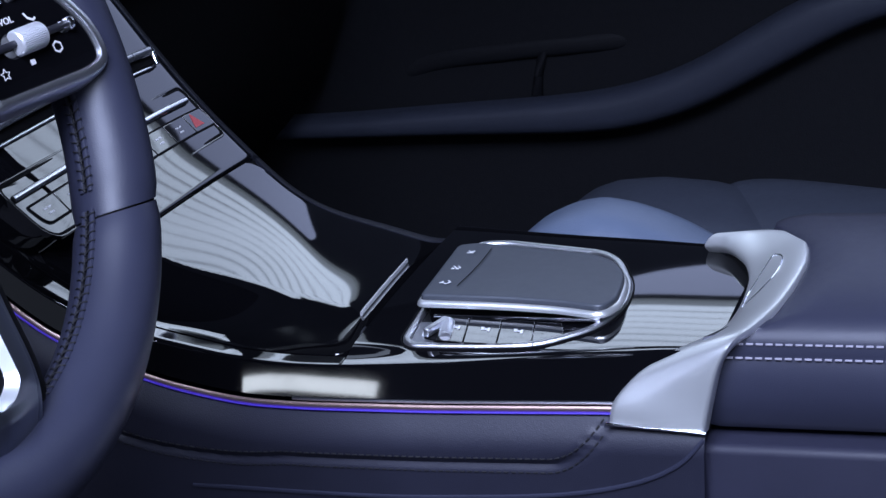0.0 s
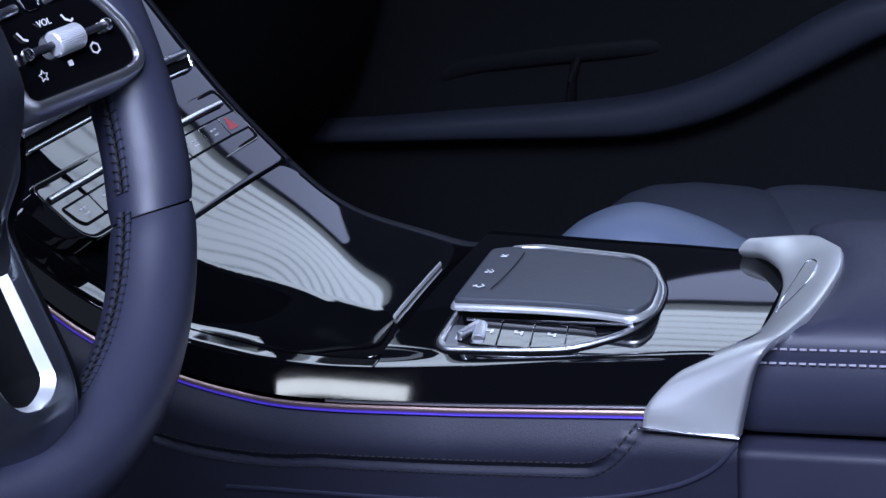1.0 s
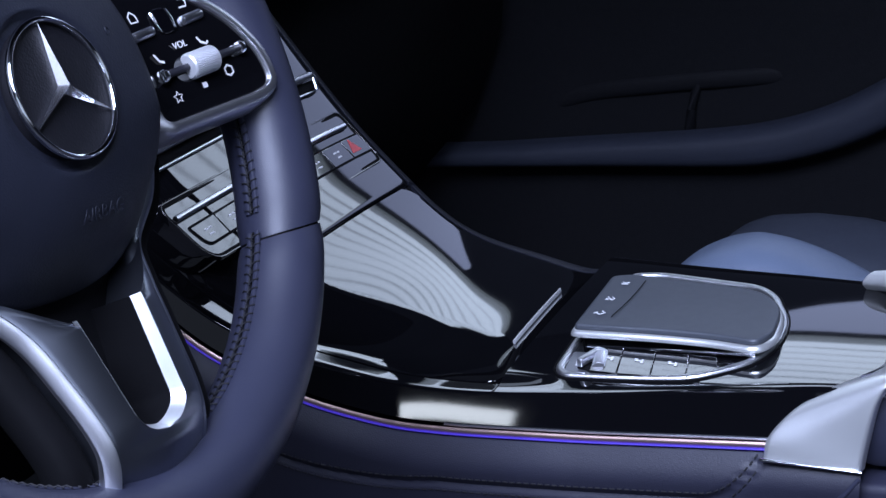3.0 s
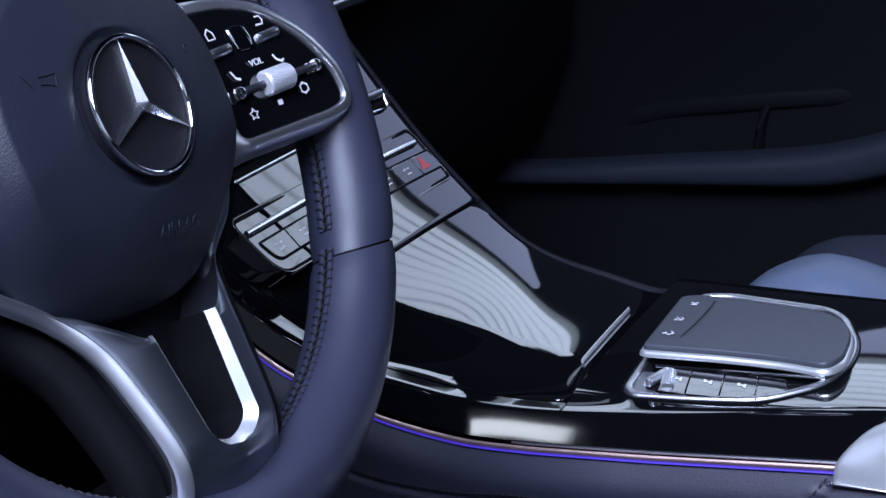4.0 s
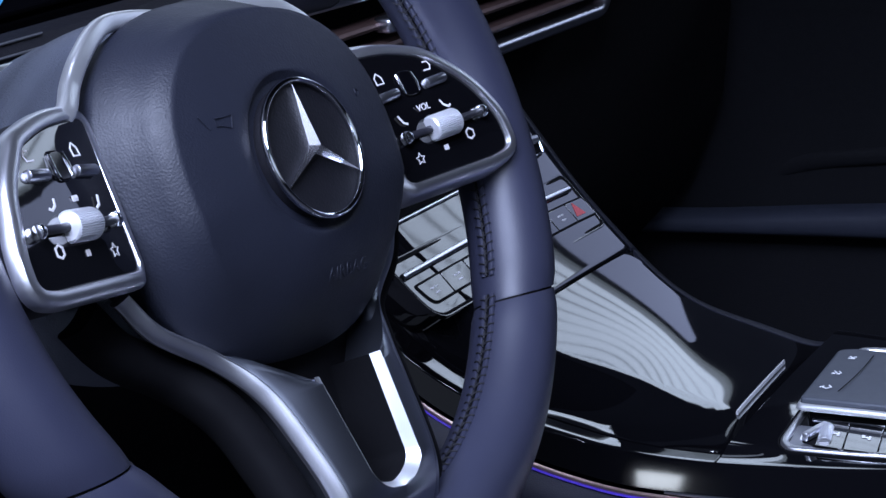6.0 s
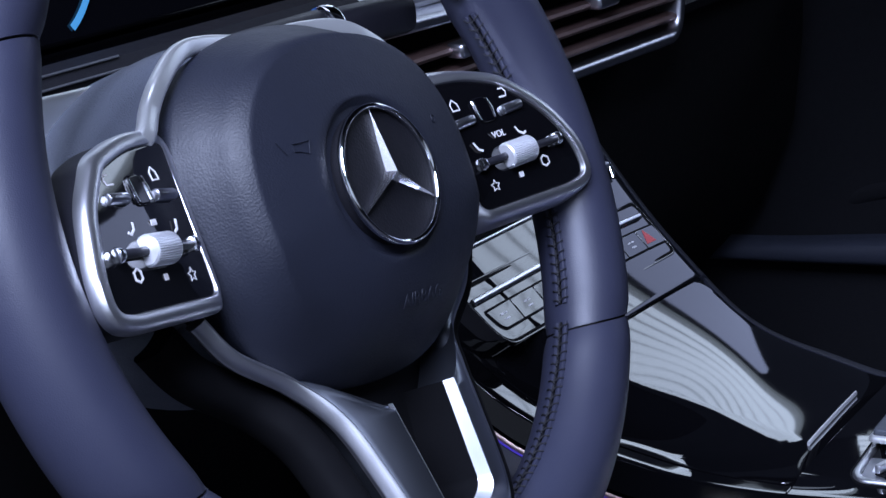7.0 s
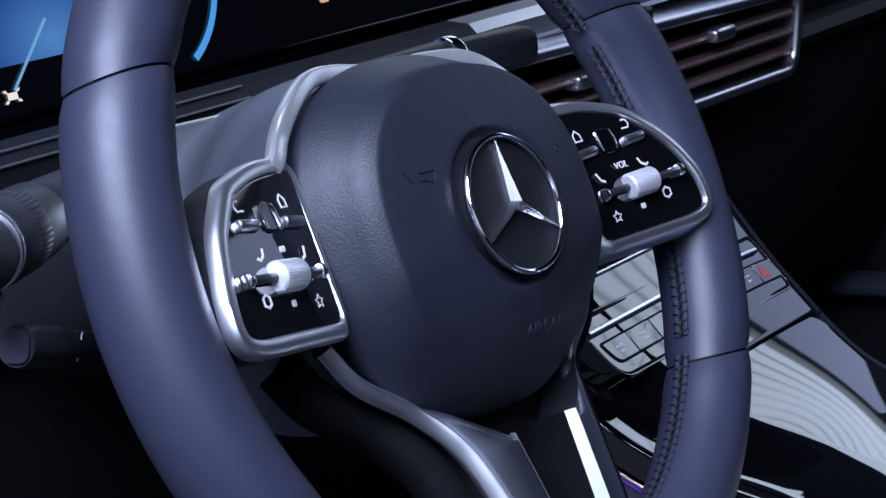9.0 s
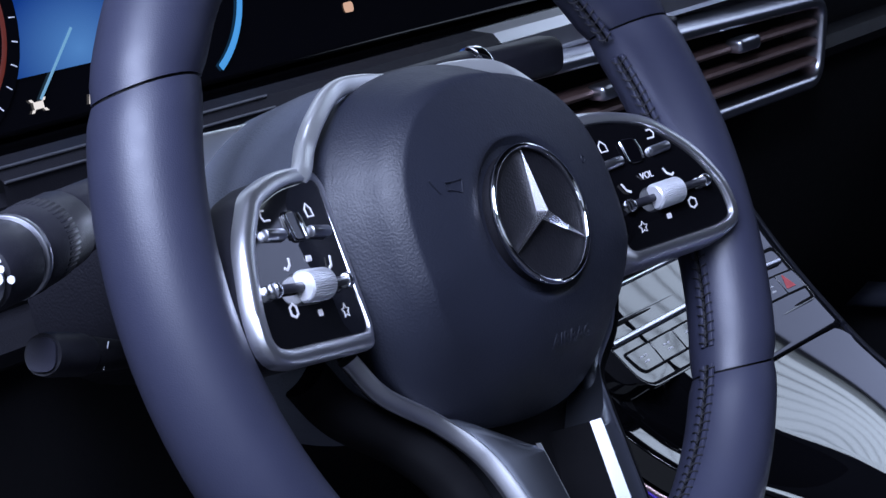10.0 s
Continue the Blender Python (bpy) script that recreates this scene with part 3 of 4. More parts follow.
def top(x, y):
    """Height of the console's upper face."""
    n, f, w = near(y), far(y), fall_w(y)
    b = min(1.0, max(0.0, (x - (f - w)) / w))
    edge = -0.0006 * max(0.0, 1 - (x - n) / 0.005) ** 2
    edge -= (0.073 + 0.05 * ease((-y - 0.04) / 0.06)) * (1 - ease((y - 0.026) / 0.014)) * max(0.0, n + 0.014 - x)
    if y < -0.0301:
        body = prof(y) + 0.055 * (x - 0.40) - 0.30 * (x - 0.40) ** 2
        a = ease((x - n - 0.008) / 0.014)
    else:
        body = float(PROFILE((y - 0.1025) / 0.1325)) + crown(x, y)
        x0 = n + 0.011 + 0.011 * ease((y - 0.01) / 0.06)
        edge += 0.05 * ease((y - 0.02) / 0.04) * max(0.0, x0 + 0.004 - x)
        a = ease((x - x0) / (shoulder(y) - x0))
    return lip(y) + edge + (body - lip(y)) * a - fall(y) * b ** 3


def panel(s0, s1, y0, y1, lift=0.0, nu=26, nv=40, edge=0.0010, sink=0.004, r_far=0.0, r_near=0.0):
    """A piece of the upper face between two shares of the width and two places along the car, its rim turned down.
    r_far rounds its far front corner, r_near its near rear one."""
    def row_y(k):
        return y0 + (y1 - y0) * k / nv
    rows = []
    for k in range(-2, nv + 3):
        y = row_y(min(max(k, 0), nv))
        off = lift - (sink if k in (-2, nv + 2) else 0.0 if 0 < k < nv else 0.0004 if k in (-1, nv + 1) else 0.0)
        if k in (0, nv):
            y += edge * 0.4 * (1 if k == 0 else -1)
        row = []
        for j in range(-2, nu + 3):
            n, f = near(y), far(y)
            q = max(0.0, (y - y1 + r_far) / r_far) if r_far else 0.0
            p = max(0.0, (y0 + r_near - y) / r_near) if r_near else 0.0
            sa = s0 + r_near * (1 - math.sqrt(max(0.0, 1 - p * p))) / (f - n)
            sb = s1 - r_far * (1 - math.sqrt(max(0.0, 1 - q * q))) / (f - n)
            s = sa + (sb - sa) * min(max(j, 0), nu) / nu
            x = n + (f - n) * s
            o2 = sink if j in (-2, nu + 2) else 0.0004 if j in (-1, nu + 1) else 0.0
            if j in (0, nu):
                x += edge * 0.4 * (1 if j == 0 else -1)
            row.append((x, y, top(x, y) + min(off, lift - o2)))
        rows.append(row)
    return grid(rows)


def build_console():
    con = thing("centre_console", "gloss black centre console with a violet light strip", "console")
    # dark base under the panels
    ys = [-0.228 + 0.468 * k / 60 for k in range(61)]
    rows = []
    for y in ys:
        n, f = near(y), far(y)
        row = [(n + 0.004, y, 0.25)]
        row += [(n + 0.004 + (f - n - 0.008) * j / 20, y, top(n + 0.004 + (f - n - 0.008) * j / 20, y) - 0.0035) for j in range(21)]
        row.append((f - 0.004, y, 0.25))
        rows.append(row)
    part("console_core", grid(rows), GROOVE, con)
    part("rear_panel", panel(0.0, 1.0, -0.234, -0.0305, nu=60, nv=50), PIANO, con)
    part("lid", panel(0.066, 0.872, -0.0297, 0.1232, nu=70, nv=70, r_far=0.016, r_near=0.012), PIANO, con, "gloss black roller lid")
    part("near_rail", panel(0.0, 0.060, -0.0297, 0.235, nu=14, nv=80), PIANO, con)
    part("far_rail", panel(0.880, 1.0, -0.0297, 0.1232, nu=14, nv=60), RAIL, con, "soft black edge rail")
    part("stack_shoulder", panel(0.880, 1.0, 0.1248, 0.235, nu=14, nv=40), RAIL, con, "soft black shoulder of the stack")
    part("stack_panel", panel(0.066, 0.872, 0.1248, 0.235, nu=70, nv=50), PIANO, con, "gloss black centre stack face")
    # outer black flank
    rows = []
    for y in [-0.236 + 0.474 * k / 80 for k in range(81)]:
        n, zl, zb = near(y), lip(y), led(y)
        row = []
        for t in [0, 0.04, 0.1, 0.2, 0.4, 0.6, 0.8, 1.0]:
            row.append((n - 0.28 * (zl - zb - 0.0035) * t + (0.0 if t else 0.0005), y, zl + 0.0004 + (zb + 0.0035 - zl) * t))
        rows.append(row)
    part("near_flank", grid(rows), PIANO, con)
    rows = []
    for y in [-0.236 + 0.474 * k / 80 for k in range(81)]:
        f = far(y)
        rows.append([(f + 0.012 * math.sin(t * math.pi / 2), y, top(f, y) - 0.16 * t) for t in (0, 0.05, 0.12, 0.3, 1.0)])
    part("far_flank", grid(rows), PIANO, con)
    # light strip: polished line, copper line, violet line
    yy = [0.235 - 0.43 * k / 90 for k in range(91)]
    part("polished_line", sweep([(foot(y) - 0.0006, y, led(y) + 0.0035) for y in yy if y < 0.0], 0.0022, 0.0018, sides=8), SATIN, con)
    part("copper_line", sweep([(foot(y) - 0.0016, y, led(y) + 0.0004) for y in yy], 0.0026, 0.0034, sides=10), COPPER, con, "copper trim line")
    part("light_strip", sweep([(foot(y) - 0.0022, y, led(y) - 0.0018) for y in yy], 0.0020, 0.0013, sides=10), LED, con, "glowing violet light strip")
    # chrome bar on the lid
    bx = [(0.3755 + 0.084 * k / 10) for k in range(11)]
    part("lid_handle", sweep([(x, -0.0178 + 0.004 * k / 10, top(x, -0.0178 + 0.004 * k / 10) + 0.0012) for k, x in enumerate(bx)], 0.0016, 0.0036, up=(0, 0, 1), power=2.0), PALE_METAL, con, "polished chrome lid handle")
    # leather flank below
    def flank_x(y, z):
        zb = led(y) - 0.0035
        t = (zb - z) / 0.17
        bul = 0.010 * math.sin(min(1.0, t / 0.11) * math.pi / 2) - 0.016 * t
        d = (z - seam_z(y)) / 0.0022
        return foot(y) - 0.0015 - bul + 0.0024 * math.exp(-d * d)

    def seam_z(y):
        return led(y) - 0.0295 - 0.012 * max(0.0, min(1.0, y / 0.1)) + 0.030 * max(0.0, min(1.0, (-y - 0.155) / 0.035)) ** 2
    rows = []
    for y in [-0.2385 + 0.50 * k / 110 for k in range(111)]:
        zb = led(y) - 0.0035
        rows.append([(flank_x(y, zb - 0.17 * (k / 110) ** 1.2), y, zb - 0.17 * (k / 110) ** 1.2) for k in range(111)])
    part("leather_flank", grid(rows), FLANK, con, "dark leather console side with a stitched seam")
    for dz in (0.0042, -0.0042):
        pts = []
        for k in range(70):
            y = 0.13 - 0.315 * k / 69
            z = seam_z(y) + dz
            pts.append((flank_x(y, z) - 0.0002, y, z))
        stitches(pts, 0.0026, 0.0016, 0.0010, THREAD_DARK, con, up=(-1, 0, 0))
    welt = curve([(0.3, 0.06, 0.318), (0.3, -0.04, 0.325), (0.3, -0.098, 0.332), (0.3, -0.160, 0.3425), (0.3, -0.200, 0.3550), (0.3, -0.224, 0.3690), (0.3, -0.238, 0.3850)], 50)
    part("welt", sweep([(flank_x(p.y, p.z) - 0.0002, p.y, p.z) for p in welt], 0.0022, 0.0026, sides=8), LEATHER, con, "raised leather welt")
    return con


build_console()

# ---- touchpad unit on the console ----
def build_touchpad():
    pad = thing("touchpad_unit", "grey touchpad in a chrome surround on the console", "touchpad")
    def lay(x, y, z):
        return (x, y, top(0.40, y) + z)
    def seat(x, y, z):
        return (x, y, top(x, min(y, -0.031)) + z)
    ring = rounded([(0.3385, -0.0575), (0.3305, -0.0650), (0.3325, -0.1065), (0.3360, -0.1390), (0.3570, -0.1655), (0.381, -0.1735), (0.4131, -0.1712), (0.4497, -0.1545), (0.4640, -0.1400), (0.4790, -0.0744), (0.4745, -0.0560), (0.3900, -0.0545)], [0.006, 0.006, 0.02, 0.012, 0.014, 0.014, 0.018, 0.010, 0.010, 0.02, 0.006, 0.004], 5)
    part("surround", frame_band(ring, offset(ring, -0.0046), -0.005, 0.0022, 0.0018, seat), TRIM, pad, "polished chrome surround")
    part("surround_edge", sweep([seat(p.x, p.y, 0.0004) for p in offset(ring, 0.0010)], 0.0010, 0.0014, closed=True, sides=8), GROOVE, pad)
    part("well", plate(offset(ring, -0.005), -0.004, 0.0002, 0.0, seat), PIANO, pad)
    def deck(x, y, z):
        return (x, y, top(0.40, y) + z - 0.0010 - 0.0020 * ease((-y - 0.085) / 0.085))
    body = rounded([(0.3675, -0.0585), (0.3680, -0.1110), (0.3668, -0.1411), (0.3612, -0.1662), (0.3750, -0.1715), (0.4020, -0.1682), (0.4160, -0.1645), (0.4320, -0.1542), (0.4415, -0.1380), (0.4530, -0.0640), (0.4480, -0.0525)], [0.003, 0.02, 0.02, 0.006, 0.008, 0.02, 0.015, 0.012, 0.014, 0.01, 0.004], 5)
    part("pad_frame", plate(offset(body, 0.0026), 0.0060, 0.0098, 0.0034, deck), SATIN_WHITE, pad, "polished chrome lower edge of the pad")
    part("pad_face", plate(body, 0.0095, 0.0130, 0.0016, deck, dome=0.0005), PAD, pad, "satin grey touch surface")
    part("pad_seam", plate(offset(body, 0.0002), 0.0088, 0.0098, 0.0, deck), GROOVE, pad)
    part("pad_foot", plate(offset(body, -0.005), -0.008, 0.0065, 0.0, deck), GROOVE, pad)
    part("pad_groove", sweep([lay(0.3785 + 0.060 * k / 8, -0.0770 - 0.0012 * math.sin(k / 8 * math.pi), 0.0134) for k in range(9)], 0.0006, 0.0005, sides=6), GROOVE, pad)
    # symbols on the pad
    def mark(pts, closed=False, w=0.0008):
        part("symbol", sweep([lay(x, y, 0.0134) for x, y in pts], w, 0.0004, sides=6, closed=closed), MARK, pad)
    mark([(0.3860, -0.0690), (0.3835, -0.0712), (0.3808, -0.0690), (0.3830, -0.0660)], w=0.0010)
    mark([(0.3820, -0.0650), (0.3840, -0.0668)], w=0.0010)
    for y in (-0.0640, -0.0668):
        mark([(0.4090, y), (0.4065, y - 0.0022), (0.4040, y)], w=0.0006)
        mark([(0.4060, y), (0.4038, y - 0.0018)], w=0.0006)
    mark([(0.4340, -0.0645), (0.4325, -0.0665), (0.4340, -0.0685)], w=0.0010)
    mark([(0.4310, -0.0645), (0.4310, -0.0685)], w=0.0010)
    # row of keys beside the pad, tipped towards the driver
    def tilted(x, y, z):
        return seat(x, y, z + 0.0014 + 0.012 * (x - 0.345) + 0.035 * (y + 0.115))
    for k, (y0, y1) in enumerate(((-0.0800, -0.0952), (-0.0958, -0.1143), (-0.1149, -0.1336), (-0.1342, -0.1490))):
        x0 = 0.3338 + 0.0030 * ease((-y0 - 0.10) / 0.05)
        x1 = 0.3338 + (0.0040 if k < 3 else 0.0140) * ease((-y1 - 0.10) / 0.05)
        o = rounded([(x0, y0), (x1, y1), (0.3620, y1 + 0.0055), (0.3620, y0 + 0.0055)], 0.0006, 2)
        part("key", plate(o, -0.002, 0.0012, 0.0002, tilted), PIANO, pad)
        if k < 3:
            ym = (y0 + y1) / 2 + 0.0015
            bm = bmesh.new()
            for dx, dy, w, h in ((0.0, 0.0, 0.0050, 0.0014), (0.0016, 0.0022, 0.0018, 0.0012), (-0.0016, -0.0020, 0.0016, 0.0013), (0.0012, -0.0016, 0.0012, 0.0010)):
                sweep([tilted(0.3495 + dx, ym + dy + w / 2, 0.0014), tilted(0.3495 + dx, ym + dy - w / 2, 0.0014)], h * 1.3, 0.0004, sides=6, bm=bm)
            part("symbol", bm, MARK, pad)
    part("key_rail", sweep([seat(0.3632, -0.0680 - 0.097 * k / 10, 0.0030) for k in range(11)], 0.0016, 0.0024, sides=10), CHROME, pad, "thin chrome rail")
    # volume roller in its cage
    a, b = seat(0.3385, -0.0835, 0.0030), seat(0.3570, -0.0790, 0.0030)
    part("volume_roller", ribbed(a, b, 0.0036, 26, 0.00030), TRIM, pad, "knurled silver volume roller")
    part("roller_bridge", rbox(0.0210, 0.0036, 0.0050, 0.0008, Matrix.Translation(seat(0.3475, -0.0752, 0.0048)) @ Euler((0, 0, radians(-14))).to_matrix().to_4x4()), TRIM, pad, "chrome bridge beside the roller")
    part("roller_slot", rbox(0.0200, 0.0120, 0.0012, 0.0003, Matrix.Translation(seat(0.3475, -0.0790, 0.0008)) @ Euler((0, 0, radians(-14))).to_matrix().to_4x4()), GROOVE, pad)
    part("roller_plate", plate(rounded([(0.3345, -0.0640), (0.3335, -0.0780), (0.3600, -0.0720), (0.3600, -0.0610)], 0.002, 3), -0.001, 0.0010, 0.0003, seat), BRUSHED, pad, "brushed plate beside the roller")
    part("symbol", sweep([seat(0.343, -0.0690, 0.0013), seat(0.349, -0.0680, 0.0013)], 0.002, 0.0004, sides=6), MARK, pad)
    return pad


build_touchpad()

# ---- centre stack controls ----
SLOPE = Vector((0, 0.625, 0.78))
SNORM = Vector((0, -0.78, 0.625))


def build_stack():
    st = thing("climate_controls", "chrome and gloss black climate switch rows on the centre stack", "control panel")
    def lay(x, y, z):
        """On the face of the stack; the rows run out level past its shoulder."""
        return tuple(Vector((x, y, top(max(x, 0.350), y))) + SNORM * z)
    def run(name, x0, x1, y, w, h, z, m, label="", power=3.0):
        pts = [lay(x0 + (x1 - x0) * k / 24, y, z) for k in range(25)]
        return part(name, sweep(pts, w, h, up=tuple(SLOPE), power=power), m, st, label)
    def outline(x0, x1, y0, y1, r):
        return rounded([(x0 + 0.006, y0), (x1, y0), (x1, y1), (x0, y1)], [r * 2.2, r, r, r], 5)
    tray = outline(0.3075, 0.5300, 0.1425, 0.1722, 0.005)
    part("tray_body", plate(tray, -0.026, -0.0004, 0.0006, lay), PIANO, st)
    part("switch_tray", frame_band(offset(tray, 0.0007), offset(tray, -0.0007), -0.003, 0.0006, 0.0004, lay), GROOVE, st)
    part("tray_lip", frame_band(offset(tray, 0.0016), offset(tray, 0.0007), -0.003, 0.0009, 0.0004, lay), PIANO, st)
    run("chrome_rail", 0.3110, 0.5230, 0.1652, 0.0034, 0.0042, 0.0014, BRIGHT, "bright chrome rail over the keys")
    x, k = 0.3165, 0
    while x < 0.515:
        w = 0.0262
        if k == 0:
            o = rounded([(x + 0.004, 0.1490), (x + w, 0.1490), (x + w, 0.1592), (x, 0.1592)], [0.0070, 0.0006, 0.0006, 0.0012], 5)
        else:
            o = rounded([(x, 0.1490), (x + w, 0.1490), (x + w, 0.1592), (x, 0.1592)], 0.0006, 2)
        key = part("key", plate(o, -0.002, 0.0008, 0.0003, lay), PIANO, st)
        part("key_gap", frame_band(offset(o, 0.0009), offset(o, 0.0001), -0.002, 0.0003, 0.0002, lay), GROOVE, st)
        if x < 0.48:
            bm = bmesh.new()
            c = x + w / 2
            for dx, dy, ln in ((-0.0022, 0.0012, 0.0034), (0.0022, 0.0012, 0.0026), (0.0, -0.0014, 0.0050)):
                sweep([lay(c + dx - ln / 2, 0.1540 + dy, 0.0010), lay(c + dx + ln / 2, 0.1540 + dy, 0.0010)], 0.0011, 0.0003, up=tuple(SNORM), sides=6, bm=bm)
            part("symbol", bm, MARK, st)
        x += w + 0.0008
        k += 1
    tri = [lay(*q, 0.0012) for q in ((0.5080, 0.1512), (0.5200, 0.1512), (0.5140, 0.1585))]
    bm = bmesh.new()
    top_v = [bm.verts.new(q) for q in tri]
    low_v = [bm.verts.new(Vector(q) - SNORM * 0.0008) for q in tri]
    bm.faces.new(top_v)
    for i in range(3):
        bm.faces.new((top_v[i], low_v[i], low_v[(i + 1) % 3], top_v[(i + 1) % 3]))
    part("warning_triangle", bm, RED, st, "red hazard triangle")
    # upper rail and the toggles over it
    run("upper_rail", 0.3255, 0.5225, 0.1858, 0.0030, 0.0024, 0.0012, BRIGHT, "bright chrome rail under the toggles")
    run("toggle_tray", 0.324, 0.5300, 0.1890, 0.0040, 0.0070, 0.0006, GROOVE)
    for k in range(8):
        x0 = 0.3260 + 0.0247 * k
        pts = [lay(x0 + 0.0235 * q / 4, 0.1925, 0.0055) for q in range(5)]
        part("toggle", sweep(pts, 0.0060, 0.0055, up=tuple(SLOPE), power=2.2, sides=16), BRUSHED, st, "silver toggle")
    part("toggle_end", sweep([lay(0.5225, 0.186, 0.004), lay(0.5260, 0.193, 0.006)], 0.004, 0.004, up=tuple(SNORM), sides=10), CHROME, st)
    return st


build_stack()

# ---- armrest and its silver trim ----
def build_armrest():
    arm = thing("armrest", "dark blue-black leather armrest with double stitching", "armrest")
    rows = []
    for k in range(60):
        run = 0.42 * (k / 59) ** 1.5
        roll = min(1.0, k / 8) ** 0.5
        sec = [(0.318, 0.3835), (0.3145, 0.3875), (0.3135, 0.405), (0.3140, 0.4215), (0.3150, 0.4230), (0.3150, 0.4255), (0.3152, 0.4310), (0.3165, 0.4340), (0.3195, 0.4385), (0.330, 0.4435), (0.36, 0.4480), (0.39, 0.4505), (0.42, 0.4510), (0.46, 0.4480), (0.495, 0.438), (0.515, 0.424), (0.52, 0.40), (0.515, 0.3835)]
        row = []
        for x, z in sec:
            y = float(np.interp(x, [0.3135, 0.3165, 0.3205, 0.339, 0.384, 0.413, 0.438, 0.456, 0.467, 0.52], [-0.2300, -0.2330, -0.2560, -0.2680, -0.2720, -0.2700, -0.2620, -0.2450, -0.2350, -0.2350])) - run
            row.append((x, y, z - 0.009 * (1 - roll) * ease((x - 0.318) / 0.012) + 0.08 * (-0.25 - y)))
        rows.append(row)
    bm = grid(rows, close_v=True)
    caps(bm, None)
    part("cushion", bm, LEATHER, arm)
    for x, z in ((0.3156, 0.4312), (0.3143, 0.4240)):
        pts = [(x - 0.0006, -0.2355 - 0.4 * k / 59, z - 0.001 + 0.08 * (0.4 * k / 59)) for k in range(60)]
        stitches(pts, 0.0034, 0.0016, 0.0013, THREAD, arm, up=(-0.9, 0, 0.4))
    part("box_body", rbox(0.225, 0.46, 0.22, 0.005, Matrix.Translation((0.4165, -0.4705, 0.286)) @ Euler((-0.08, 0, 0)).to_matrix().to_4x4()), LEATHER_DARK, arm, "leather console box below the armrest")
    return arm


build_armrest()


def build_trim():
    fr = curve([(0.2960, -0.188, 0.388), (0.2995, -0.190, 0.400), (0.3080, -0.203, 0.4150), (0.318, -0.219, 0.4240), (0.335, -0.236, 0.4280), (0.354, -0.241, 0.4300), (0.384, -0.2405, 0.4310), (0.409, -0.237, 0.4310), (0.432, -0.229, 0.4300), (0.456, -0.214, 0.4275), (0.464, -0.200, 0.4245)], 56)
    re = curve([(0.2960, -0.238, 0.388), (0.2985, -0.240, 0.402), (0.3010, -0.2445, 0.4245), (0.3050, -0.2515, 0.4375), (0.318, -0.2600, 0.4420), (0.339, -0.267, 0.4450), (0.384, -0.271, 0.4470), (0.413, -0.269, 0.4470), (0.438, -0.261, 0.4450), (0.456, -0.243, 0.4410), (0.467, -0.209, 0.4320)], 56)
    rows = []
    for k, (a, b) in enumerate(zip(fr, re)):
        w = min(1.0, max(0.0, (k / 55 - 0.2) / 0.25))
        n = Vector((-1, 0, 0.32)).lerp(Vector((-0.25, 0.25, 0.93)), w)
        n.normalize()
        bulge = 0.0022 + 0.0008 * w
        rows.append([a - n * 0.006 + Vector((0.004, 0, 0)), a - n * 0.001] + [a.lerp(b, t) + n * (bulge * math.sin(math.pi * t) ** 0.55) for t in (0.02, 0.06, 0.12, 0.25, 0.4, 0.55, 0.7, 0.82, 0.9, 0.95, 0.985)] + [b - n * 0.0015, b - n * 0.008 + Vector((0.004, 0, 0))])
    tr = thing("armrest_trim", "curved satin silver trim round the console's rear", "trim")
    part("trim_band", grid(rows), SATIN_WHITE, tr, smooth=70)
    part("trim_foot", sweep([(0.2945, -0.187, 0.3885), (0.2945, -0.2395, 0.3895)], 0.0022, 0.0018, sides=10), CHROME, tr, "bright foot edge")
    line_pts = []
    for k, t in ((28, 0.16), (31, 0.42), (34, 0.56), (38, 0.60), (40, 0.48), (38, 0.34), (34, 0.20), (31, 0.12)):
        a, b = fr[k], re[k]
        line_pts.append(a.lerp(b, t) + Vector((-0.25, 0.25, 0.93)).normalized() * (0.0032 * math.sin(math.pi * t) ** 0.55))
    line_pts = [p for p in curve(line_pts + [line_pts[0]], 40)][:-1]
    part("trim_inlay", sweep(line_pts, 0.0009, 0.0009, closed=True, sides=6), CHROME, tr)
    return tr


build_trim()

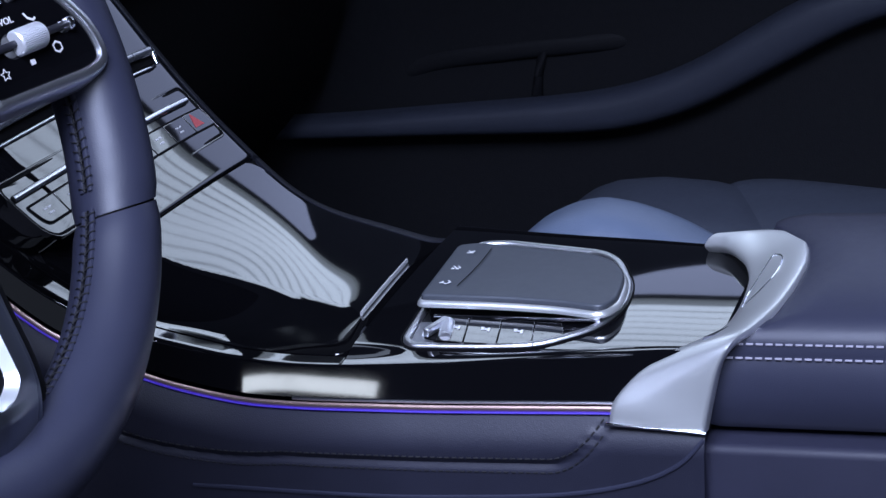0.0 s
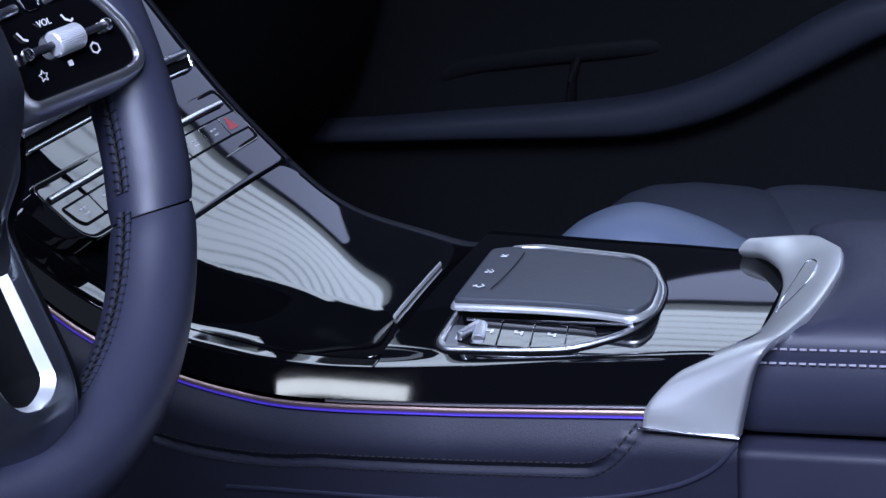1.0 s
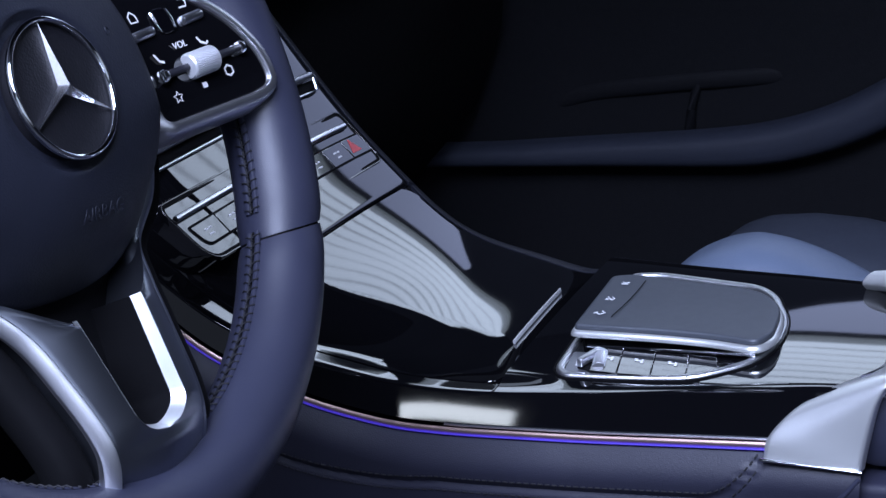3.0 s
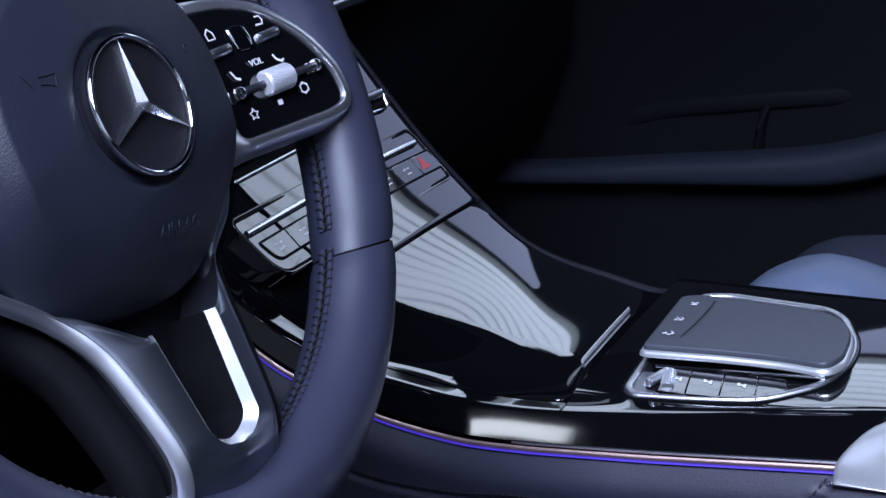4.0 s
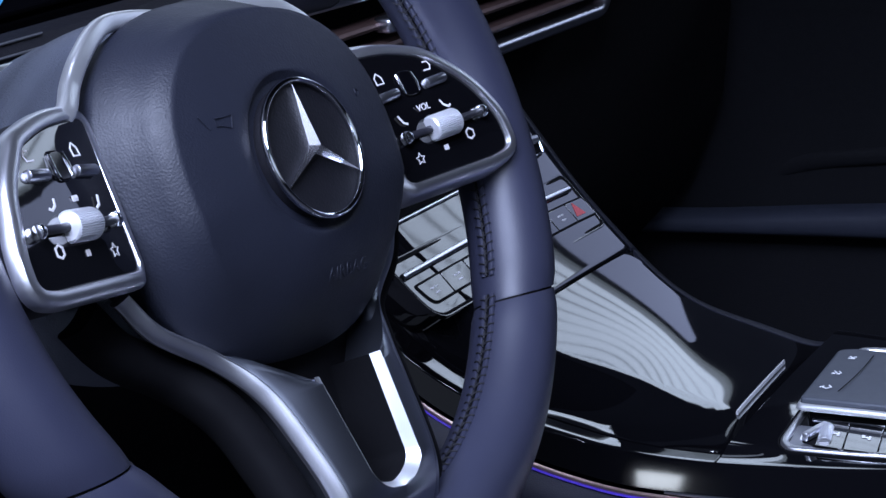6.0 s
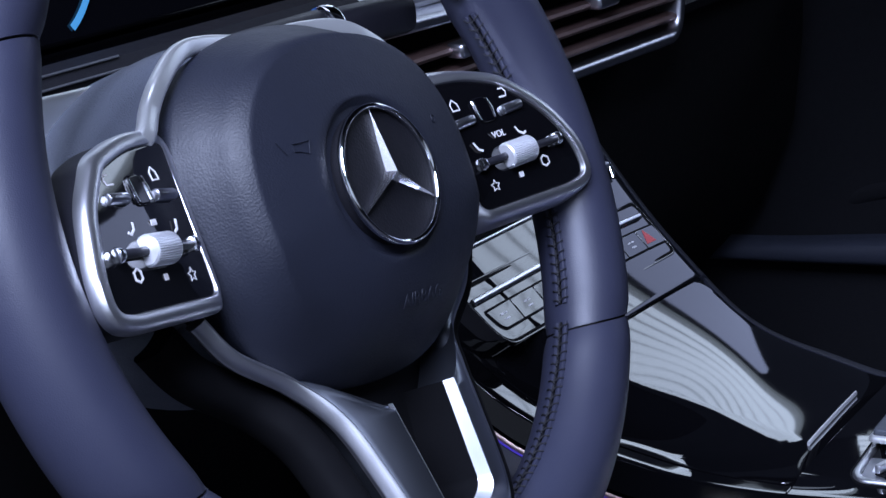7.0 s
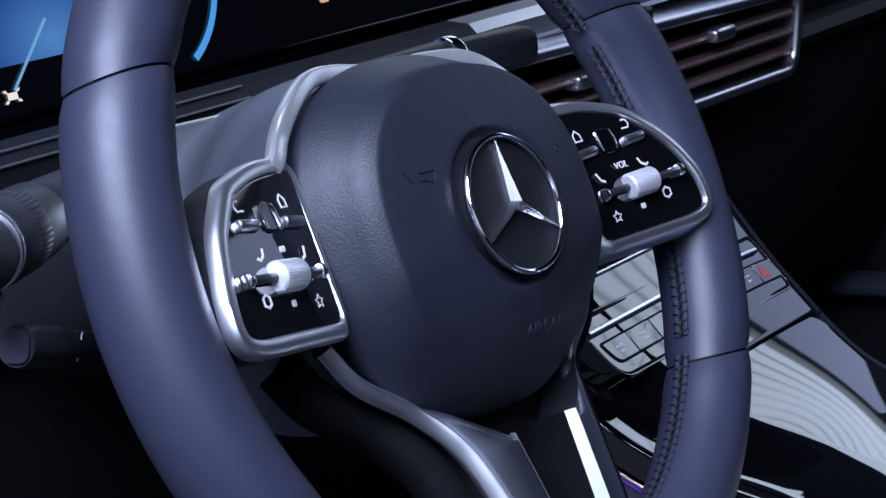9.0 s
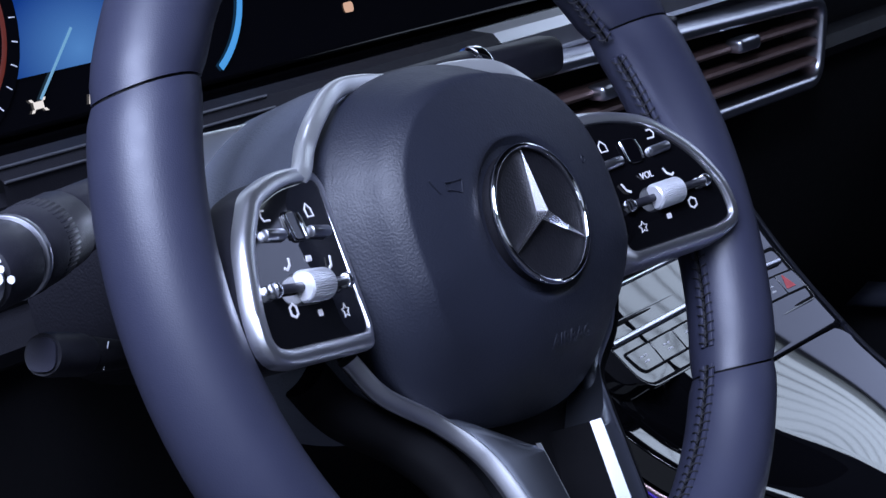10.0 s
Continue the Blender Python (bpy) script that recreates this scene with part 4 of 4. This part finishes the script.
# ---- dashboard ----
def build_dash():
    d = thing("dashboard", "dark dashboard behind the steering wheel", "dashboard")
    def strip(name, sec, m, x0=-0.16, x1=1.04, label=""):
        rows = [[(x0 + (x1 - x0) * k / 40, y, z) for y, z in sec] for k in range(41)]
        return part(name, grid(rows), m, d, label, smooth=30)
    strip("knee_panel", ((0.42, 0.20), (0.30, 0.34), (0.27, 0.42), (0.262, 0.50), (0.262, 0.560)), GROOVE)
    strip("lower_band", ((0.262, 0.560), (0.250, 0.566), (0.246, 0.574), (0.252, 0.582), (0.27, 0.584)), DASH)
    strip("trim_band", ((0.27, 0.584), (0.262, 0.600), (0.262, 0.634), (0.268, 0.639)), DASH, label="dark leather dash band")
    strip("silver_strip", ((0.268, 0.632), (0.2520, 0.633), (0.2490, 0.637), (0.2500, 0.648), (0.256, 0.6535), (0.272, 0.6545)), TRIM, x0=0.335, x1=0.735, label="slim silver strip")
    # Same profile carried on to the left, its dimness put into a dark skin.
    strip("dark_strip", ((0.268, 0.632), (0.2520, 0.633), (0.2490, 0.637), (0.2500, 0.648), (0.256, 0.6535), (0.272, 0.6545)), DASH, x0=-0.05, x1=0.335)
    for y, z in ((0.2545, 0.6540), (0.2490, 0.6485)):
        part("pin_line", sweep([(-0.05, y, z), (0.04, y, z), (0.13, y, z)], 0.0014, 0.0014, sides=8), BRUSHED, d)
    strip("shelf", ((0.270, 0.6540), (0.30, 0.6500), (0.315, 0.6490), (0.345, 0.650)), PIANO)
    strip("hood", ((0.345, 0.650), (0.40, 0.83), (0.52, 0.87), (0.80, 0.89)), DASH)
    return d


build_dash()


def picture_material():
    """A lit instrument picture: deep blue with a lighter middle."""
    m = bpy.data.materials.new("lit_blue_picture")
    m.use_nodes = True
    nt = m.node_tree
    b = nt.nodes["Principled BSDF"]
    b.inputs["Base Color"].default_value = (0.002, 0.002, 0.004, 1)
    b.inputs["Roughness"].default_value = 0.25
    co = nt.nodes.new("ShaderNodeTexCoord")
    mp = nt.nodes.new("ShaderNodeMapping")
    mp.inputs["Location"].default_value = (1.50, 0.78, 0)
    mp.inputs["Scale"].default_value = (11, 15, 1)
    gr = nt.nodes.new("ShaderNodeTexGradient")
    gr.gradient_type = "SPHERICAL"
    cr = nt.nodes.new("ShaderNodeValToRGB")
    cr.color_ramp.elements[0].color = (0.0, 0.002, 0.02, 1)
    cr.color_ramp.elements[1].color = (0.12, 0.35, 0.85, 1)
    e = cr.color_ramp.elements.new(0.45)
    e.color = (0.005, 0.06, 0.38, 1)
    nt.links.new(co.outputs["Object"], mp.inputs["Vector"])
    nt.links.new(mp.outputs["Vector"], gr.inputs["Vector"])
    nt.links.new(gr.outputs["Fac"], cr.inputs["Fac"])
    nt.links.new(cr.outputs["Color"], b.inputs["Emission Color"])
    b.inputs["Emission Strength"].default_value = 0.62
    return m


def glow(name, c, p):
    return mat(name, (0.01, 0.01, 0.01), 0.4, emit=c, power=p)


def build_display():
    m = Matrix.Translation((0.2, 0.330, 0.736)) @ Euler((radians(-14) + math.pi / 2, 0, 0)).to_matrix().to_4x4()
    disp = thing("display", "wide gloss black display with a blue instrument picture", "display", m)
    part("display_glass", plate(rounded([(-0.36, -0.086), (0.36, -0.086), (0.36, 0.086), (-0.36, 0.086)], 0.008), -0.02, 0.0, 0.003), GLASS_BLACK, disp)
    part("instrument_picture", plate(rounded([(-0.225, -0.060), (-0.06, -0.060), (-0.06, 0.070), (-0.225, 0.070)], 0.006), 0.0002, 0.0006), picture_material(), disp, "blue lit instrument picture")
    def arc(name, cx, cy, r, a0, a1, w, material):
        pts = [(cx + r * math.cos(radians(a0 + (a1 - a0) * k / 30)), cy + r * math.sin(radians(a0 + (a1 - a0) * k / 30)), 0.0012) for k in range(31)]
        part(name, sweep(pts, w, 0.0006, up=(0, 0, 1), sides=6), material, disp)
    rim = [Vector((-0.236 + 0.0655 * math.cos(2 * math.pi * k / 48), -0.025 + 0.0655 * math.sin(2 * math.pi * k / 48))) for k in range(48)]
    part("dial", plate(rim, 0.0004, 0.0010), GLASS_BLACK, disp, "dark round dial")
    arc("dial_arc", -0.074, -0.025, 0.0615, -60, 80, 0.0042, glow("cyan_glow", (0.08, 0.42, 1.0), 0.75))
    arc("dial_arc", -0.236, -0.025, 0.0560, -50, 80, 0.0030, glow("red_glow", (0.9, 0.12, 0.06), 0.12))
    ticks = bmesh.new()
    for k in range(14):
        a = radians(-60 + 11 * k)
        sweep([(-0.236 + r * math.cos(a), -0.025 + r * math.sin(a), 0.0012) for r in (0.0605, 0.0640)], 0.0007, 0.0004, up=(0, 0, 1), sides=5, bm=ticks)
    part("dial_ticks", ticks, MARK, disp)
    white = glow("white_glow", (0.9, 0.85, 0.85), 0.9)
    amber = glow("amber_glow", (0.9, 0.55, 0.4), 0.7)
    part("needle", sweep([(-0.170, -0.072, 0.0012), (-0.139, -0.041, 0.0012)], 0.0016, 0.0006, up=(0, 0, 1), sides=6), glow("needle_glow", (0.25, 0.6, 1.0), 0.6), disp)
    def sign(rects):
        bm = bmesh.new()
        for x, y, w, h, lean in rects:
            v = [bm.verts.new((x + a * w / 2 + b * lean, y + b * h / 2, 0.0009)) for a, b in ((-1, -1), (1, -1), (1, 1), (-1, 1))]
            f = bm.faces.new(v)
            bmesh.ops.extrude_face_region(bm, geom=[f])
        part("status_symbol", bm, white, disp)
    sign([(-0.172, -0.0745, 0.0065, 0.0036, 0.0)] + [(-0.172 + a, -0.0745 + b, 0.0020, 0.0015, 0.0006 * c) for a, b, c in ((-0.004, 0.0026, -1), (0.004, 0.0026, 1), (-0.004, -0.0026, 1), (0.004, -0.0026, -1))])
    sign([(-0.139, -0.0775, 0.0012, 0.0048, 0.0008), (-0.1335, -0.0775, 0.0042, 0.0026, 0.0), (-0.128, -0.0775, 0.0012, 0.0048, -0.0008)])
    sign([(-0.121, -0.0770, 0.0026, 0.0050, 0.0003)])
    part("status_symbol", plate(rounded([(-0.163, 0.004), (-0.160, 0.004), (-0.160, 0.009), (-0.163, 0.009)], 0.001, 2), 0.0007, 0.0012), white, disp)
    for x, y, w in ((0.073, -0.062, 0.008), (0.070, -0.046, 0.009), (0.13, -0.052, 0.03)):
        part("menu_symbol", plate(rounded([(x - w / 2, y - 0.003), (x + w / 2, y - 0.003), (x + w / 2, y + 0.003), (x - w / 2, y + 0.003)], 0.002, 3), 0.0002, 0.0008), amber, disp)
    return disp


build_display()


def build_vents():
    v = thing("air_vent", "row of air vents with bronze slats in a silver frame", "vent")
    def lay(x, y, z):
        return (x, 0.232 - z, y)
    o = rounded([(0.27, 0.570), (0.718, 0.563), (0.726, 0.614), (0.27, 0.628)], [0.004, 0.012, 0.012, 0.004], 6)
    part("vent_frame", frame_band(offset(o, 0.009), o, -0.03, 0.004, 0.004, lay), SATIN, v)
    part("vent_back", plate(offset(o, 0.002), -0.04, -0.028, 0.0, lay), GROOVE, v)
    for z in (0.5785, 0.5930, 0.6075):
        part("slat", sweep([lay(0.275 + 0.445 * k / 10, z - 0.005 * k / 10, -0.008) for k in range(11)], 0.018, 0.0070, sides=12, power=2.5), WOOD, v, "bronze vent slat")
    for x in (0.42, 0.60):
        part("vent_tab", rbox(0.030, 0.014, 0.010, 0.003, Matrix.Translation(lay(x, 0.606, 0.002))), SATIN, v, "silver vent tab")
    part("vent_divider", rbox(0.012, 0.022, 0.062, 0.003, Matrix.Translation(lay(0.50, 0.609, -0.006))), PLASTIC, v)
    return v


build_vents()


def build_indicator():
    s = thing("indicator_stalk", "black indicator stalk with a silver ring and white symbols", "stalk")
    p = lambda t, dy=0, dz=0: Vector((-0.077 - 0.150 * t, 0.1426 - 0.070 * t + dy, 0.6626 + 0.006 * t + dz))
    part("lever", tube(p(0), p(0.42), 0.010, 0.0135, bevel=0.002), PLASTIC, s)
    part("collar", tube(p(0.42), p(0.68), 0.0145, 0.0155, bevel=0.003), PLASTIC, s)
    part("rotary_ring", ribbed(p(0.53), p(0.60), 0.0152, 48, 0.0002), PLASTIC, s)
    part("silver_ring", tube(p(0.68), p(0.70), 0.0152, bevel=0.0008), SATIN, s, "thin silver ring")
    part("end_knob", tube(p(0.70), p(0.86), 0.0146, 0.0135, bevel=0.003), PLASTIC, s)
    part("end_cap", tube(p(0.86), p(0.88), 0.0115, 0.010, bevel=0.002), SATIN, s, "silver end cap")
    n = Vector((-0.35, -0.85, 0.40)).normalized()
    def sign(t, w, h, dz, r=0.0158):
        c = p(t, 0, dz) + n * r
        bm = bmesh.new()
        sweep([c + Vector((-w, 0.2 * w, 0)), c + Vector((w, -0.2 * w, 0))], h, 0.0005, up=tuple(n), sides=6, bm=bm)
        part("symbol", bm, MARK, s)
    for t, w, h, dz in ((0.49, 0.0018, 0.0012, 0.002), (0.49, 0.0018, 0.0012, -0.002), (0.565, 0.0015, 0.0012, 0.005), (0.60, 0.0012, 0.0014, -0.005), (0.63, 0.0010, 0.0012, 0.004), (0.83, 0.0030, 0.0012, 0.001), (0.84, 0.0022, 0.0012, -0.002), (0.84, 0.0012, 0.0012, 0.007)):
        sign(t, w, h, dz, 0.0150)
    axis = (p(1.0) - p(0.0)).normalized()
    c = p(0.88) + axis * 0.0004 + Vector((0.004, -0.009, 0.001))
    bm = bmesh.new()
    for dy, dz, r in ((0.0, 0.0, 0.0022), (0.004, -0.001, 0.0014), (0.0015, 0.0030, 0.0012)):
        q = c + Vector((0, -dy * 0.5, dz)) + Vector((dy, 0, 0))
        tube(q, q + axis * 0.0005, r, sides=10, bm=bm)
    part("lamp_symbol", bm, MARK, s)
    return s


build_indicator()


def build_lever():
    s = thing("column_lever", "short black lever with a white symbol under the indicator stalk", "lever")
    p = lambda t: Vector((-0.0992 - 0.0713 * t, 0.125 - 0.030 * t, 0.6031 + 0.0261 * t))
    part("lever", tube(p(0), p(0.60), 0.0050, 0.0070, bevel=0.002), DASH, s)
    part("knob", sweep([p(0.60), p(0.64), p(0.95), p(1.0)], 0.0150, 0.0160, up=(0, 0, 1), power=2.0, sides=24, taper=lambda t: 0.94 if t in (0.0, 1.0) else 1.0), PLASTIC, s)
    part("knob_end", sweep([p(1.0), p(1.02)], 0.011, 0.012, up=(0, 0, 1), power=3.2, sides=24), LEATHER_DARK, s)
    c = p(0.46) + Vector((0.0, -0.0066, 0.002))
    part("symbol", sweep([c + Vector((-0.003, 0, -0.006)), c + Vector((0.001, 0, 0.004))], 0.0007, 0.0005, up=(0, -1, 0), sides=6), MARK, s)
    part("symbol", sweep([c + Vector((-0.003, 0, 0.003)), c + Vector((-0.006, 0, -0.001))], 0.0012, 0.0005, up=(0, -1, 0), sides=6), MARK, s)
    return s


build_lever()


def build_gear_stalk():
    s = thing("gear_stalk", "black gear selector stalk with a chrome ring", "stalk")
    p = lambda t: Vector((0.05 + 0.112 * t, 0.125 - 0.025 * t, 0.676 + 0.003 * t))
    part("lever", tube(p(0), p(0.55), 0.009, 0.011, bevel=0.002), PLASTIC, s)
    part("chrome_ring", tube(p(0.55), p(0.60), 0.0125, bevel=0.001), CHROME, s, "chrome ring")
    part("knob", sweep([p(0.60), p(0.64), p(0.96), p(1.0)], 0.018, 0.019, up=(0, 0, 1), power=3, sides=24, taper=lambda t: 0.9 if t in (0.0, 1.0) else 1.0), PLASTIC, s)
    return s


build_gear_stalk()


def build_column():
    c = thing("steering_column", "grained grey steering column shroud", "shroud", WHEEL)
    rows = []
    for k in range(14):
        z = -0.07 - 0.16 * k / 13
        w = 0.060 + 0.006 * k / 13
        h = 0.042
        rows.append([(w * math.copysign(abs(math.cos(a)) ** 0.8, math.cos(a)), h * math.copysign(abs(math.sin(a)) ** 0.8, math.sin(a)) + 0.031, z) for a in (2 * math.pi * j / 32 for j in range(32))])
    bm = grid(rows, close_v=True)
    caps(bm, None)
    part("shroud", bm, SHROUD, c)
    return c


build_column()

# ---- passenger seat and door ----
def build_seat():
    s = thing("passenger_seat", "dark leather passenger seat with a smooth blue-grey bolster", "seat")
    def cushion(name, cx, cy, cz, sx, sy, sz, m, p=3.0):
        rows = []
        for i in range(25):
            a = -math.pi / 2 + math.pi * i / 24
            ca, sa = math.cos(a), math.sin(a)
            k = abs(ca) ** (2 / p)
            rows.append([(cx + sx * k * math.copysign(abs(math.cos(b)) ** (2 / p), math.cos(b)), cy + sy * k * math.copysign(abs(math.sin(b)) ** (2 / p), math.sin(b)), cz + sz * math.copysign(abs(sa) ** (2 / p), sa)) for b in (2 * math.pi * j / 40 for j in range(40))])
        return part(name, grid(rows, close_v=True), m, s)
    cushion("seat_base", 0.81, -0.25, 0.135, 0.18, 0.23, 0.115, PLASTIC, 6.0)
    def padded(name, cx, sx, ys, zs, base, m, shear=0.0, label=""):
        """A stuffed roll along y whose crest follows the heights zs."""
        crest = line(ys, zs)
        rows = []
        for i in range(49):
            v = i / 24 - 1
            y = ys[0] + (ys[-1] - ys[0]) * (i / 48)
            round_end = max(0.0, 1 - abs(v) ** 7) ** 0.4
            high = max(0.004, (crest(y) - base) * (0.82 + 0.18 * round_end))
            row = []
            for j in range(41):
                a = math.pi * j / 40
                x = cx - sx * (0.8 + 0.2 * round_end) * math.copysign(abs(math.cos(a)) ** 0.62, math.cos(a))
                row.append((x, y + shear * (x - cx), base + high * math.sin(a) ** 0.75))
            rows.append(row)
        bm = grid(rows)
        caps(bm, None)
        return part(name, bm, m, s, label, smooth=70)
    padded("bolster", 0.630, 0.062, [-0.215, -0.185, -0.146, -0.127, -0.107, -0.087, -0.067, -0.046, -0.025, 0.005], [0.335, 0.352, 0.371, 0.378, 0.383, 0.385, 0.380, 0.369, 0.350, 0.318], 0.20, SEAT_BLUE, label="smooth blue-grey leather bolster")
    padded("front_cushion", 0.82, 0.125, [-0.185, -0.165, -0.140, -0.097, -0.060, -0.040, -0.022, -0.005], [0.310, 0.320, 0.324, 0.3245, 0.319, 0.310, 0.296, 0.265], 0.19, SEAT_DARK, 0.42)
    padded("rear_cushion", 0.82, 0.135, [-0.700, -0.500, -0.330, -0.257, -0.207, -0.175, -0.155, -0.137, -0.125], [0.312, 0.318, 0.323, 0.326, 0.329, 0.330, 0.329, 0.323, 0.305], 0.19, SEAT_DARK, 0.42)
    cushion("far_bolster", 0.95, -0.25, 0.22, 0.05, 0.25, 0.07, LEATHER_DARK, 2.5)
    return s


build_seat()


def build_door():
    d = thing("passenger_door", "dark padded passenger door with a sweeping armrest", "door")
    rows = []
    for y in [-1.0 + 2.0 * k / 60 for k in range(61)]:
        rows.append([(1.06 + 0.012 * math.sin(k / 29 * math.pi), y, 0.585 * k / 29) for k in range(30)])
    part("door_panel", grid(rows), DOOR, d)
    # padded armrest band that sweeps up towards the rear
    up = line([-0.60, -0.25, -0.171, -0.117, -0.051, 0.015, 0.083, 0.178, 0.285, 0.60], [0.456, 0.453, 0.441, 0.409, 0.364, 0.339, 0.327, 0.315, 0.300, 0.270])
    lo = line([-0.60, -0.27, -0.200, -0.136, -0.055, 0.015, 0.084, 0.179, 0.286, 0.60], [0.440, 0.432, 0.409, 0.370, 0.322, 0.299, 0.293, 0.286, 0.277, 0.250])
    rows = []
    for y in [-0.45 + 0.95 * k / 100 for k in range(101)]:
        a, b = lo(y), up(y)
        row = []
        for k in range(17):
            t = math.pi * k / 16
            c, q = math.cos(t), math.sin(t)
            row.append((1.062 - 0.026 * abs(q) ** 0.8, y, (a + b) / 2 - (b - a) / 2 * math.copysign(abs(c) ** 0.7, c)))
        rows.append(row)
    part("door_armrest", grid(rows), DOOR_PAD, d, "padded dark blue leather armrest band")
    # recess of the door pull above the band
    pull = curve([(1.079, 0.255, 0.322), (1.072, 0.205, 0.349), (1.068, 0.12, 0.366), (1.070, 0.04, 0.377), (1.082, -0.04, 0.385)], 40)
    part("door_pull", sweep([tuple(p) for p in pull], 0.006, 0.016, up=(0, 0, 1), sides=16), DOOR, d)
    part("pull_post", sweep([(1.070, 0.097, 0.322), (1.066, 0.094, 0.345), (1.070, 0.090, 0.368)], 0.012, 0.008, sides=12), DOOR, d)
    return d


build_door()

# ---- floor, roof, bulkhead and the studio round the car ----
def structure(name, bm, material, label, cat):
    ob = part(name, bm, material)
    return tagged(ob, label, cat, kind="structure")


structure("floor", rbox(2.2, 2.6, 0.04, 0.0, Matrix.Translation((0.4, -0.2, 0.0))), CLOTH, "black carpeted car floor", "floor")
# Unseen roof: its gap lets softbox light in, its forward piece darkens the door.
def headliner():
    bm = bmesh.new()
    for x0, x1, y0, y1 in ((0.20, 1.17, -1.3, 0.3), (-0.33, 0.20, -1.3, -0.95), (-0.33, -0.10, 0.20, 0.3), (-0.10, 0.20, -0.15, 0.3), (-0.33, -0.29, -0.95, 0.20)):
        rbox(x1 - x0, y1 - y0, 0.05, 0.0, Matrix.Translation(((x0 + x1) / 2, (y0 + y1) / 2, 1.24)), bm)
    return bm


structure("ceiling", headliner(), CLOTH, "unseen dark headliner with a gap cut for the softbox light", "ceiling")
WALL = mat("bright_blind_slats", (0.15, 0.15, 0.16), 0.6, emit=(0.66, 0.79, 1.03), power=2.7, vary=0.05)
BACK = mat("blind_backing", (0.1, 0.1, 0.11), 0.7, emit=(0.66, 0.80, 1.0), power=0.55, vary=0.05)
PALE = mat("pale_card_glow", (0.1, 0.1, 0.12), 0.6, emit=(0.46, 0.55, 0.9), power=1.15, vary=0.1, big=2.0)


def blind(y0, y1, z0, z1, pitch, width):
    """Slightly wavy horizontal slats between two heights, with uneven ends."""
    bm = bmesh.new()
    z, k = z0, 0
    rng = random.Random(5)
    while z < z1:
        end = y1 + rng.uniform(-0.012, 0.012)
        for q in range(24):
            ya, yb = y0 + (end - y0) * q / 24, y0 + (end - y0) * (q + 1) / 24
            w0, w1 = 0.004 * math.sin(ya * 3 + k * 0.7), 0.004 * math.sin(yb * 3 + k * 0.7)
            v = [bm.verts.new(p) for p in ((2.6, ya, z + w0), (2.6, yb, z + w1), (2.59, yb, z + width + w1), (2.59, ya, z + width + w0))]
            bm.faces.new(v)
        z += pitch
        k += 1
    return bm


# The second blind and its pane are added only to brighten the near rail's reflection.
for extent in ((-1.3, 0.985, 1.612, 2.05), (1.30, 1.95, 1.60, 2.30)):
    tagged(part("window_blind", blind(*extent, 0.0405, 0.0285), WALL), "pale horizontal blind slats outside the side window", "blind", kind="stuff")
structure("window_1", rbox(0.02, 2.28, 0.44, 0.0, Matrix.Translation((2.66, -0.16, 1.832))), BACK, "glowing pane behind the blind, added to be mirrored", "window")
structure("rail_mirror_pane", rbox(0.02, 0.65, 0.70, 0.0, Matrix.Translation((2.66, 1.625, 1.955))), BACK, "glowing pane behind the blind, added to be mirrored", "window")
# Unseen glowing card, outlined to give the lid its pale reflected patch.
structure("pale_card", plate(rounded([(-1.1, 1.22), (0.22, 1.26), (0.72, 1.50), (0.70, 1.54), (-1.1, 1.54)], [0.05, 0.30, 0.10, 0.02, 0.05], 8), 0.0, 0.03, 0.0, lambda a, b, c: (2.62 - c, a, b)), PALE, "pale glowing card beyond the car, shaped for its reflection", "window")

STUDIO = mat("dark_studio_paint", (0.12, 0.13, 0.16), 0.8, vary=0.2, big=1.5)
GROUND = mat("dark_studio_floor", (0.025, 0.025, 0.028), 0.6, vary=0.25, big=2.5)
structure("ground", rbox(14, 14, 0.1, 0.0, Matrix.Translation((0.5, 0.0, -0.35))), GROUND, "dark plain studio floor under the car", "ground")
for name, sx, sy, x, y in (("wall_north", 14, 0.1, 0.5, 7.05), ("wall_south", 14, 0.1, 0.5, -7.05), ("wall_east", 0.1, 14, 7.55, 0.0), ("wall_west", 0.1, 14, -6.55, 0.0)):
    structure(name, rbox(sx, sy, 4.6, 0.0, Matrix.Translation((x, y, 2.0))), STUDIO, "dark plain studio wall", "wall")
structure("ceiling_studio", rbox(14.2, 14.2, 0.1, 0.0, Matrix.Translation((0.5, 0.0, 4.35))), STUDIO, "dark plain studio ceiling", "ceiling")
